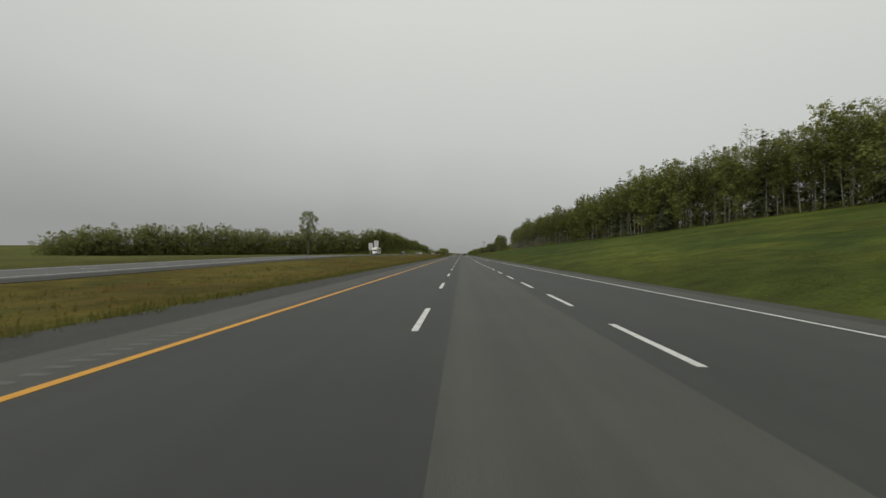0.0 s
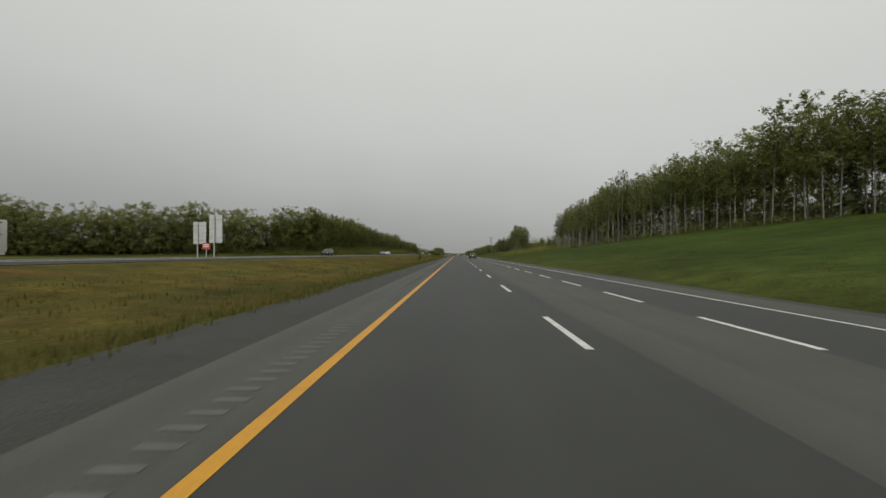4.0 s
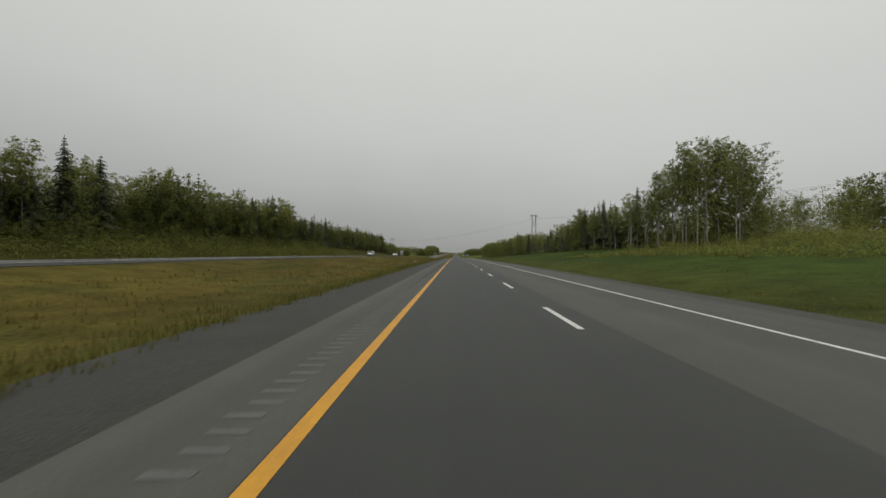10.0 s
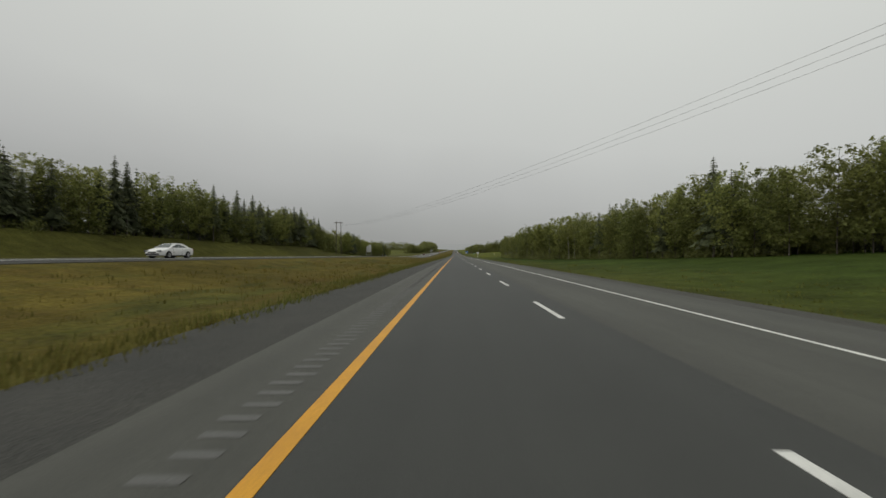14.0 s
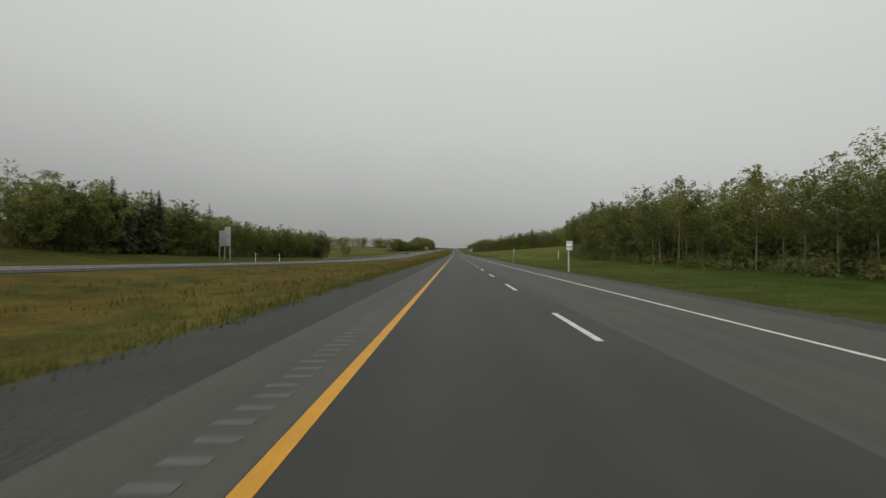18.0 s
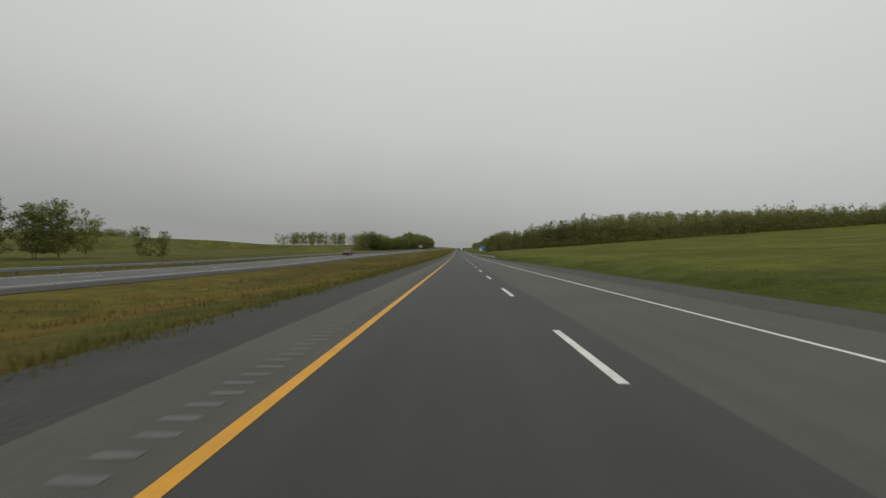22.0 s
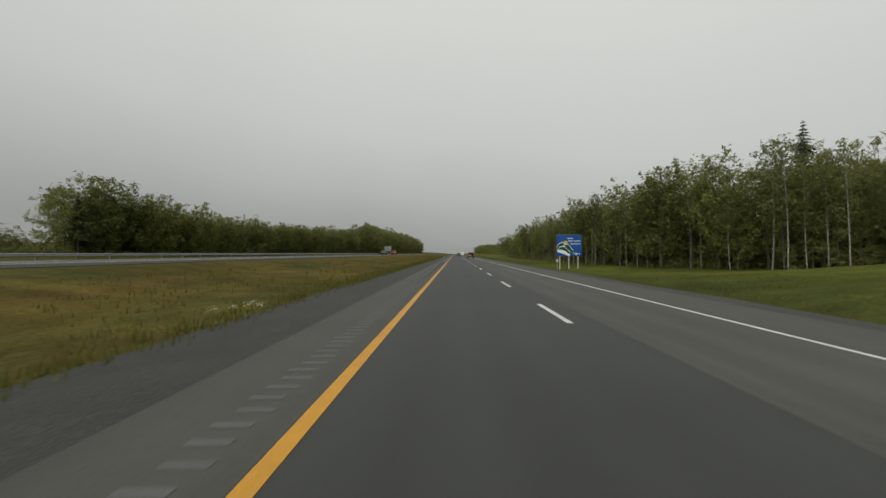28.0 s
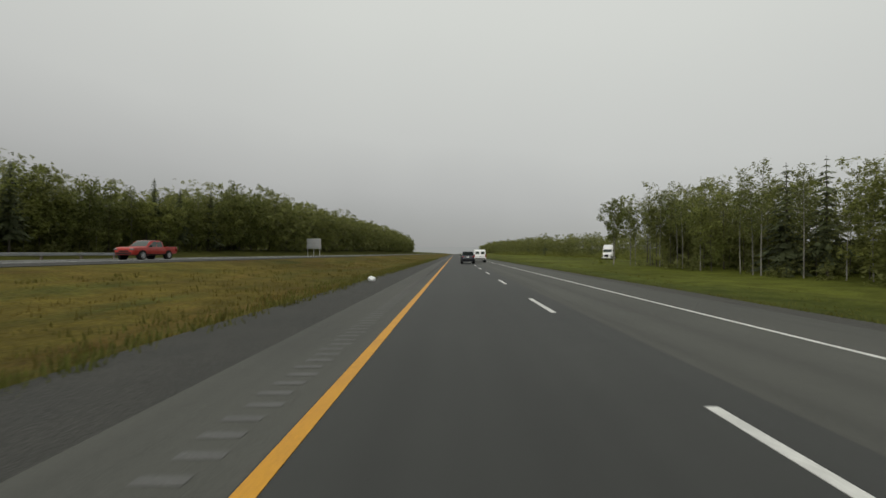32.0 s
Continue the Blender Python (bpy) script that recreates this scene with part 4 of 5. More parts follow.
SECTION = [(0.80, 0.0), (0.93, 0.07), (0.985, 0.25), (1.0, 0.52), (0.985, 0.76), (0.945, 0.92), (0.86, 0.985), (0.55, 1.0)]


def loft(stations, half):
    """A car's lower body: rings of rounded section along its length. A station: along, bottom, top, share of the half width."""
    bm = bmesh.new()
    rings = []
    for y, zb, zt, w in stations:
        hw, h = half * w, zt - zb
        prof = SECTION
        ring = [bm.verts.new((-hw * px, y, zb + h * pz)) for px, pz in prof] + [bm.verts.new((hw * px, y, zb + h * pz)) for px, pz in reversed(prof)]
        rings.append(ring)
    for r0, r1 in zip(rings, rings[1:]):
        for i in range(len(r0)):
            j = (i + 1) % len(r0)
            bm.faces.new((r0[i], r0[j], r1[j], r1[i]))
    bm.faces.new(rings[0])
    bm.faces.new(rings[-1][::-1])
    return bm


def seam(stations, half, sx, y):
    """A thin ribbon on the body's side, following its section, where two panels meet."""
    along = [a[0] for a in stations]
    zb, zt, w = (float(np.interp(y, along, [a[k] for a in stations])) for k in (1, 2, 3))
    bm = bmesh.new()
    rows = []
    for px, pz in SECTION[1:6]:
        x, z = half * w * px, zb + (zt - zb) * pz
        rows.append([bm.verts.new((sx * (x + o), y + d, z)) for o, d in ((0.003, -0.004), (0.003, 0.004), (-0.010, 0.004), (-0.010, -0.004))])
    for a, b in zip(rows, rows[1:]):
        for i in range(4):
            bm.faces.new((a[i], a[(i + 1) % 4], b[(i + 1) % 4], b[i]))
    bm.faces.new(rows[0])
    bm.faces.new(rows[-1][::-1])
    bmesh.ops.recalc_face_normals(bm, faces=bm.faces[:])
    return bm


def wheel(parent, x, y, r, w, side, spokes=6, rim=None):
    """Tyre and spoked rim, standing on the ground."""
    t = tagged(new("wheel"), "")
    t.parent = parent
    t.location = (x, y, r)
    bm = bmesh.new()
    prof = [(r * 0.68, -w / 2), (r * 0.90, -w / 2), (r * 0.98, -w * 0.36), (r, -w * 0.2), (r, w * 0.2), (r * 0.98, w * 0.36), (r * 0.90, w / 2), (r * 0.68, w / 2)]
    rings = []
    for k in range(24):
        a = 2 * math.pi * k / 24
        rings.append([bm.verts.new((px, q * math.cos(a), q * math.sin(a))) for q, px in prof])
    for k in range(24):
        for i in range(len(prof)):
            j = (i + 1) % len(prof)
            bm.faces.new((rings[k][i], rings[k][j], rings[(k + 1) % 24][j], rings[(k + 1) % 24][i]))
    smooth_part("tyre", bm, M["rubber"], t)
    bm = bmesh.new()
    for k in range(spokes):
        a = 2 * math.pi * k / spokes
        m = Matrix.Translation((side * w * 0.40, 0, 0)) @ Matrix.Rotation(a, 4, "X") @ Matrix.Translation((0, 0, r * 0.36)) @ Matrix.Diagonal((0.03, r * 1.2 / spokes, r * 0.62, 1))
        bmesh.ops.create_cube(bm, size=1.0, matrix=m)
    ax = Matrix.Translation((side * w * 0.36, 0, 0)) @ Matrix.Rotation(radians(90), 4, "Y")
    bmesh.ops.create_cone(bm, cap_ends=True, segments=14, radius1=r * 0.17, radius2=r * 0.13, depth=0.05, matrix=ax)
    for q0, q1 in ((r * 0.60, r * 0.71),):
        ring = []
        for k in range(24):
            a = 2 * math.pi * k / 24
            ring.append([bm.verts.new((side * dx, q * math.cos(a), q * math.sin(a))) for q, dx in ((q0, w * 0.34), (q1, w * 0.46), (q1, 0.0), (q0, 0.0))])
        for k in range(24):
            for i in range(4):
                j = (i + 1) % 4
                bm.faces.new((ring[k][i], ring[k][j], ring[(k + 1) % 24][j], ring[(k + 1) % 24][i]))
    smooth_part("rim", bm, rim or M["alloy"], t)
    bm = bmesh.new()
    bmesh.ops.create_cone(bm, cap_ends=True, segments=20, radius1=r * 0.66, radius2=r * 0.66, depth=w * 0.4, matrix=Matrix.Rotation(radians(90), 4, "Y"))
    part("brake_drum", bm, M["black"], t)
    return t


def lerp(a, b, t):
    return Vector(a) + (Vector(b) - Vector(a)) * t


def pane(name, quad, u0, u1, v0, v1, parent, material, lift=0.006, skew=(0, 0)):
    """A glass pane laid just proud of a cabin face; the quad goes bottom-a, bottom-b, top-b, top-a."""
    a, b, c, d = [Vector(p) for p in quad]
    n = (b - a).cross(d - a).normalized()

    def at(u, v):
        return lerp(lerp(a, b, u), lerp(d, c, u), v)
    pts = [at(u0, v0), at(u1, v0), at(u1 + skew[1], v1), at(u0 + skew[0], v1)]
    bm = slab([p + n * (lift - 0.02) for p in pts], 0.02, n)
    return part(name, bm, material, parent)


def vehicle(name, label, category, colour, half, stations, cabin, axles, r, tail_z, head_z, sides=(), rear_glass=True, lamps=True, tyre_w=0.22, tail=(0.30, 0.15), tail_at=None, extra=None, spokes=6, trim=None, rim=None):
    """A road vehicle facing +y over its own middle. cabin: base rear, base front, top rear, top front, belt, roof, half widths at belt and roof."""
    root = tagged(new(name), label, category)
    body = smooth_part("body", loft(stations, half), PAINT[colour], root)
    y0, y1 = stations[0][0], stations[-1][0]
    if cabin:
        br, bf, tr, tf, zb, zt, wb, wt = cabin
        Q = {(k, sx): Vector((sx * w, y, z)) for sx in (-1, 1) for k, y, z, w in (("br", br, zb - 0.06, wb), ("bf", bf, zb - 0.06, wb), ("tr", tr, zt, wt), ("tf", tf, zt, wt))}
        # side outline with the roof drawn as a soft arch
        pts = [(br, zb - 0.06)]
        for (ax, az), (cx, cz), (ex, ez) in (((br, zb), (tr, zt + 0.03), ((tr + tf) / 2, zt + 0.06)), (((tr + tf) / 2, zt + 0.06), (tf, zt + 0.03), (bf, zb))):
            for i in range(7):
                q = i / 6
                s0, s1 = 0.62, 0.38
                p0 = (ax + (cx - ax) * s0, az + (cz - az) * s0)
                p1 = (cx + (ex - cx) * s1, cz + (ez - cz) * s1)
                pts.append(((1 - q) ** 2 * p0[0] + 2 * q * (1 - q) * cx + q * q * p1[0], (1 - q) ** 2 * p0[1] + 2 * q * (1 - q) * cz + q * q * p1[1]))
        pts.append((bf, zb - 0.06))
        bm = bmesh.new()
        rows = {}
        for sx in (-1, 1):
            rows[sx] = [bm.verts.new((sx * (wb + (wt - wb) * (z - zb + 0.06) / (zt - zb + 0.06)), y, z)) for y, z in pts]
            bm.faces.new(rows[sx])
        for i in range(len(pts) - 1):
            bm.faces.new((rows[-1][i], rows[-1][i + 1], rows[1][i + 1], rows[1][i]))
        bm.faces.new((rows[-1][0], rows[1][0], rows[1][-1], rows[-1][-1]))
        bmesh.ops.recalc_face_normals(bm, faces=bm.faces[:])
        rail = [e for e in bm.edges if e.verts[0].co.x * e.verts[1].co.x > 0 and max(v.co.z for v in e.verts) > zb + 0.1]
        bmesh.ops.bevel(bm, geom=rail, offset=0.06, segments=3, profile=0.6, affect="EDGES")
        smooth_part("cabin", bm, PAINT[colour], root)
        for sx in (-1, 1):
            quad = [Q["br", sx], Q["bf", sx], Q["tf", sx], Q["tr", sx]]
            if sx < 0:
                quad = [Q["bf", sx], Q["br", sx], Q["tr", sx], Q["tf", sx]]
            for u0, u1, v0, v1, k0, k1 in sides:
                if sx < 0:
                    u0, u1, k0, k1 = 1 - u1, 1 - u0, -k1, -k0
                pane("side_window", quad, u0, u1, v0, v1, root, M["glass_dark"], skew=(k0, k1))
        def mid(p, q, s0):
            return (p[0] + (q[0] - p[0]) * s0, p[1] + (q[1] - p[1]) * s0)

        def arch_glass(nm, line):
            """A pane that follows the cabin's arch a few millimetres outside it."""
            gm = bmesh.new()
            rings = []
            for k, (y, z) in enumerate(line):
                a_, b_ = line[max(0, k - 1)], line[min(len(line) - 1, k + 1)]
                ty, tz2 = b_[0] - a_[0], b_[1] - a_[1]
                ln = math.hypot(ty, tz2)
                ny, nz2 = -tz2 / ln, ty / ln
                w = (wb + (wt - wb) * (z - zb + 0.06) / (zt - zb + 0.06)) - 0.085
                rings.append([gm.verts.new((sx2 * w, y + ny * o, z + nz2 * o)) for sx2, o in ((-1, 0.008), (1, 0.008), (1, -0.012), (-1, -0.012))])
            for r0, r1 in zip(rings, rings[1:]):
                for k in range(4):
                    gm.faces.new((r0[k], r0[(k + 1) % 4], r1[(k + 1) % 4], r1[k]))
            gm.faces.new(rings[0])
            gm.faces.new(rings[-1][::-1])
            smooth_part(nm, gm, M["glass_dark"] if nm == "windshield" else M["glass_rear"], root)
        arch_glass("windshield", pts[-6:-1] + [mid(pts[-2], pts[-1], 0.72)])
        if rear_glass:
            arch_glass("rear_window", [mid(pts[0], pts[1], 0.28)] + pts[1:5])
        for sx in (-1, 1):
            bm = boxed(sx * (wb + 0.13), bf - 0.42, zb + 0.10, 0.15, 0.09, 0.11, 0.035)
            box(bm, sx * (wb + 0.02), bf - 0.42, zb + 0.05, 0.16, 0.05, 0.05, 0.01)
            smooth_part("wing_mirror", bm, M["black"], root)
    for ya in axles:
        for sx in (-1, 1):
            bm = bmesh.new()
            bmesh.ops.create_cone(bm, cap_ends=True, segments=28, radius1=r * 1.16, radius2=r * 1.16, depth=0.26,
                                  matrix=Matrix.Translation((sx * (half - 0.126), ya, r * 1.03)) @ Matrix.Rotation(radians(90), 4, "Y"))
            part("wheel_arch", bm, M["black"], root)
            wheel(root, sx * (half - tyre_w / 2 + 0.05), ya, r, tyre_w, sx, spokes, rim)
    w_end, w_nose = half * stations[1][3], half * stations[-2][3]
    if lamps:
        for sx in (-1, 1):
            if tail_at:
                smooth_part("taillight", boxed(sx * (half - tail[0] / 2 + 0.012), tail_at[0], tail_z, tail[0], tail_at[1], tail[1], 0.025), M["tail_red"], root)
            else:
                smooth_part("taillight", boxed(sx * (w_end - tail[0] / 2 - 0.01), (y0 + stations[1][0]) / 2, tail_z, tail[0], abs(stations[1][0] - y0) + 0.05, tail[1], 0.04), M["tail_red"], root)
            smooth_part("headlight", boxed(sx * (w_nose * 0.80), (y1 + stations[-2][0]) / 2 + 0.02, head_z, 0.36, abs(y1 - stations[-2][0]) + 0.03, 0.15, 0.05), M["lamp_clear"], root)
    zb0 = stations[0][1]
    smooth_part("rear_bumper", boxed(0, y0 + 0.08, zb0 + 0.10, w_end * 1.72, 0.22, 0.20, 0.06), M["black"], root)
    smooth_part("front_bumper", boxed(0, y1 - 0.08, stations[-1][1] + 0.10, w_nose * 1.6, 0.22, 0.18, 0.06), M["black"], root)
    smooth_part("grille", boxed(0, y1 - 0.01, stations[-1][1] + 0.28, w_nose * 1.0, 0.06, 0.13, 0.02), M["black"], root)
    plate = part("number_plate", boxed(0, y0 - 0.035, tail_z - 0.04, 0.31, 0.02, 0.16), M["sign_white"], root)
    for i in range(5):
        part("plate_bar", boxed(-0.10 + i * 0.05, y0 - 0.048, tail_z - 0.05, 0.03, 0.008, 0.07), PAINT["dark"], plate)
    for sx in (-1, 1):
        if cabin:
            for f_ in ((0.36, 0.68) if len(sides) > 1 else (0.6,)):
                part("door_handle", boxed(sx * (half * 0.985 + 0.012), cabin[0] + (cabin[1] - cabin[0]) * f_ - 0.1, cabin[4] - 0.16, 0.03, 0.2, 0.035, 0.01), PAINT[colour], root)
    if cabin:
        # shut lines of the doors, sills and the strip under the side windows
        for sx in (-1, 1):
            for u in (0.07, 0.45, 0.84) if len(sides) > 1 else (0.55, 0.86):
                ys = cabin[0] + (cabin[1] - cabin[0]) * u
                part("door_seam", seam(stations, half, sx, ys), M["black"], root)
            part("sill", boxed(sx * (half * 0.93), (axles[0] + axles[1]) / 2, stations[4][1] + 0.05, 0.12, axles[1] - axles[0] - 2.5 * r, 0.10, 0.02), M["black"], root)
            if trim:
                part("window_trim", boxed(sx * (cabin[6] + 0.004), (cabin[0] + cabin[1]) / 2 - 0.05, cabin[4] + 0.005, 0.025, (cabin[1] - cabin[0]) * 0.86, 0.022, 0.004), trim, root)
    if extra:
        extra(root)
    return root


SED = [(-2.43, 0.40, 0.86, 0.74), (-2.32, 0.30, 1.00, 0.90), (-1.95, 0.24, 1.06, 0.97), (-1.3, 0.20, 1.06, 1.0), (-0.4, 0.18, 1.00, 1.0), (0.7, 0.18, 0.98, 1.0), (1.3, 0.19, 0.96, 1.0), (1.85, 0.21, 0.88, 0.97), (2.25, 0.24, 0.76, 0.88), (2.43, 0.30, 0.62, 0.66)]
SED_SIDES = ((0.16, 0.30, 0.22, 0.62, 0.10, 0.0), (0.31, 0.55, 0.18, 0.88, 0.02, 0.0), (0.57, 0.90, 0.18, 0.88, 0.0, -0.13))
HATCH = [(-2.25, 0.40, 0.95, 0.80), (-2.15, 0.30, 1.08, 0.94), (-1.4, 0.22, 1.06, 1.0), (-0.2, 0.20, 1.02, 1.0), (0.9, 0.20, 0.99, 1.0), (1.5, 0.22, 0.94, 0.98), (2.0, 0.25, 0.82, 0.90), (2.25, 0.32, 0.66, 0.70)]
HATCH_SIDES = ((0.05, 0.24, 0.22, 0.84, 0.03, 0.0), (0.26, 0.52, 0.18, 0.88, 0.0, 0.0), (0.54, 0.90, 0.18, 0.88, 0.0, -0.16))
SUV = [(-2.3, 0.48, 1.05, 0.82), (-2.2, 0.38, 1.16, 0.95), (-1.4, 0.30, 1.14, 1.0), (-0.2, 0.28, 1.10, 1.0), (0.9, 0.28, 1.09, 1.0), (1.6, 0.30, 1.05, 0.98), (2.15, 0.34, 0.96, 0.92), (2.3, 0.42, 0.80, 0.76)]


def place(ob, x, y, turn, z0=0.0, opposite=False):
    z = float(zr(y)) + (float(opp_z(y)) if opposite else 0.0) + z0
    ob.matrix_basis = pose(x, y, z + 0.004, math.degrees(math.atan(slope(y))) * (1 if turn == 0 else -1), 0, turn)
    return ob


sedan = vehicle("sedan_car", "glossy black four-door sedan in the driving lane", "car", "black", 0.935, SED, (-2.14, 1.28, -0.92, 0.30, 1.00, 1.42, 0.85, 0.60), (-1.36, 1.38), 0.335, 0.86, 0.70, SED_SIDES, tail=(0.42, 0.14), spokes=10, trim=M["black"], rim=M["alloy_dark"])
place(sedan, 2.42, 261.2, 0)


# pickup bed, open at the back
def bed(colour, cargo):
    def build(root):
        for sx in (-1, 1):
            bm = boxed(sx * 0.865, -1.96, 0.90, 0.16, 1.60, 0.66, 0.05)
            smooth_part("bed_side", bm, PAINT[colour], root)
            smooth_part("bed_rail", boxed(sx * 0.875, -1.96, 1.24, 0.12, 1.58, 0.03, 0.01), M["black"], root)
        smooth_part("bed_front", boxed(0, -1.19, 0.97, 1.62, 0.06, 0.50, 0.02), PAINT[colour], root)
        part("bed_liner", boxed(0, -1.97, 0.755, 1.60, 1.58, 0.03), M["black"], root)
        if cargo:
            gate = smooth_part("tailgate", boxed(0, -3.01, 0.76, 1.62, 0.50, 0.06, 0.02), PAINT[colour], root, "red tailgate lowered flat")
            part("gate_liner", boxed(0, -3.01, 0.797, 1.50, 0.42, 0.012), M["black"], gate)
            part("chrome_bar", boxed(-0.10, -1.23, 1.285, 1.1, 0.05, 0.05, 0.01), M["alloy"], root)
        else:
            smooth_part("tailgate", boxed(0, -2.74, 0.97, 1.62, 0.06, 0.50, 0.02), PAINT[colour], root)
    return build


PICK = [(-2.78, 0.58, 0.74, 0.90), (-2.71, 0.54, 0.75, 0.97), (-1.9, 0.48, 0.75, 1.0), (-1.25, 0.44, 0.75, 1.0), (-1.15, 0.42, 1.20, 1.0), (0.5, 0.38, 1.18, 1.0), (1.5, 0.38, 1.17, 1.0), (2.1, 0.40, 1.15, 0.98), (2.42, 0.42, 1.10, 0.93), (2.56, 0.48, 0.98, 0.82)]
PICK_SIDES = ((0.07, 0.44, 0.10, 0.90, 0.03, 0.0), (0.47, 0.93, 0.09, 0.90, 0.0, -0.17))
PICK_CAB = (-1.13, 1.10, -1.0, 0.34, 1.15, 1.74, 0.88, 0.72)
truck = vehicle("pickup_truck", "red crew-cab pickup with its tailgate down", "pickup truck", "red", 0.945, PICK, PICK_CAB, (-1.62, 1.62), 0.37, 0.98, 0.92, PICK_SIDES, lamps=True, tyre_w=0.25, tail=(0.15, 0.42), tail_at=(-2.68, 0.20), extra=bed("red", True), trim=M["alloy"])
place(truck, 2.40, 1182.4, 0)
crate = tagged(new("cargo_box"), "large black box with a lid standing in the pickup bed", "crate")
smooth_part("box_body", boxed(0, 0, 0.35, 1.36, 0.46, 0.70, 0.03), M["black"], crate)
smooth_part("lid", boxed(0, 0, 0.72, 1.40, 0.50, 0.06, 0.02), M["black"], crate)
for x0 in (-0.45, 0.45):
    part("latch", boxed(x0, -0.245, 0.66, 0.08, 0.03, 0.14, 0.008), M["black"], crate)
place(crate, 2.40, 1180.0, 0, 0.772)
bag = tagged(new("canvas_sack"), "tan canvas sheet draped in a heap on the lowered tailgate", "sack")
bm = bmesh.new()
bmesh.ops.create_icosphere(bm, subdivisions=4, radius=0.30, matrix=Matrix.Translation((0, 0, 0.05)))
for v in bm.verts:
    r = math.hypot(v.co.x, v.co.y)
    a = math.atan2(v.co.y, v.co.x)
    v.co.z = max(0.0, v.co.z * (1.15 - 1.6 * r) + 0.04 * noise.noise(v.co * 8))
    spread_ = 1.0 + 0.35 * math.sin(3 * a) * (1 if v.co.z < 0.12 else 0.2)
    v.co.x, v.co.y = v.co.x * spread_ * 1.25, v.co.y * spread_ * 0.7
smooth_part("sheet", bm, M["beige"], bag, angle=60)
for x0, turn_, lean in ((-0.02, 25, 20), (0.26, -50, 52)):
    strap = part("strap", boxed(0, 0, 0.13, 0.07, 0.02, 0.30, 0.006), M["sign_white"], bag)
    strap.matrix_basis = pose(x0, -0.20, 0.02, -8, lean, turn_)
place(bag, 1.97, 1179.42, 0, 0.805)
bag.scale = (0.62, 0.62, 0.75)
roll_ = tagged(new("white_tube"), "tall white tube standing in the pickup bed", "tube")
part("tube", rod((0, 0, 0), (0.02, 0.06, 0.34), 0.032, 16), M["sign_white"], roll_)
place(roll_, 1.90, 1179.60, 0, 0.80)

suv = vehicle("suv_car", "black sport utility vehicle on the opposite carriageway", "car", "black", 0.94, SUV, (-2.18, 1.30, -1.95, 0.55, 1.12, 1.72, 0.87, 0.70), (-1.35, 1.38), 0.37, 1.0, 0.86, HATCH_SIDES)
place(suv, -35.9, 247.6, 180, opposite=True)
car = vehicle("sedan_car", "white four-door sedan on the opposite carriageway", "car", "white", 0.90, SED, (-2.0, 1.25, -0.95, 0.25, 1.02, 1.45, 0.82, 0.60), (-1.38, 1.38), 0.32, 0.86, 0.70, SED_SIDES)
place(car, -31.4, 311.0, 180, opposite=True)
car2 = copy_thing(car, pose(0, 0, 0))
place(car2, -31.4, 560.0, 180, opposite=True)
van = vehicle("minivan_car", "silver compact minivan on the opposite carriageway", "car", "silver", 0.91, HATCH, (-2.15, 1.40, -1.75, 0.35, 1.04, 1.62, 0.85, 0.66), (-1.32, 1.40), 0.33, 0.98, 0.74, HATCH_SIDES)
place(van, -35.9, 323.7, 180, opposite=True)
VAN = [(-2.35, 0.42, 1.10, 0.90), (-2.28, 0.34, 1.14, 0.98), (-1.4, 0.28, 1.12, 1.0), (0.0, 0.26, 1.10, 1.0), (1.0, 0.26, 1.10, 1.0), (1.6, 0.28, 1.06, 0.98), (2.1, 0.30, 0.96, 0.92), (2.35, 0.38, 0.78, 0.74)]
cargo = vehicle("cargo_van", "white compact cargo van on the opposite carriageway", "van", "white", 0.92, VAN, (-2.30, 1.75, -2.22, 0.85, 1.08, 1.92, 0.89, 0.80), (-1.45, 1.55), 0.33, 1.0, 0.84, ((0.62, 0.92, 0.20, 0.80, 0.0, -0.13),), rear_glass=True)
for i in range(3):
    part("side_lettering", boxed(-0.915, -1.2 + i * 0.42, 1.32 - 0.07 * (i % 2), 0.01, 0.34, 0.06), PAINT["maroon"], cargo, "red bar of sign writing")
place(cargo, -35.9, 525.5, 180, opposite=True)
ute = vehicle("pickup_truck", "dark maroon pickup truck on the opposite carriageway", "pickup truck", "maroon", 0.95, PICK, PICK_CAB, (-1.62, 1.62), 0.37, 0.98, 0.92, PICK_SIDES, tail=(0.15, 0.40), tail_at=(-2.68, 0.20), extra=bed("maroon", False))
place(ute, -35.9, 951.5, 180, opposite=True)
ute2 = vehicle("pickup_truck", "dark grey full-size pickup truck on the opposite carriageway", "pickup truck", "grey", 0.97, PICK, PICK_CAB, (-1.62, 1.62), 0.40, 0.98, 0.92, PICK_SIDES, tail=(0.15, 0.40), tail_at=(-2.68, 0.20), extra=bed("grey", False))
place(ute2, -31.4, 1222.0, 180, opposite=True)
ute3 = vehicle("pickup_truck", "red full-size pickup truck on the opposite carriageway", "pickup truck", "red", 0.97, PICK, PICK_CAB, (-1.62, 1.62), 0.40, 0.98, 0.92, PICK_SIDES, tail=(0.15, 0.40), tail_at=(-2.68, 0.20), extra=bed("red", False))
place(ute3, -31.4, 1249.0, 180, opposite=True)
suv2 = vehicle("suv_car", "dark sport utility vehicle ahead in the passing lane", "car", "dark", 0.93, SUV, (-2.18, 1.30, -1.95, 0.55, 1.12, 1.70, 0.87, 0.70), (-1.35, 1.38), 0.37, 1.0, 0.86, HATCH_SIDES)
place(suv2, -0.6, 1270.0, 0)
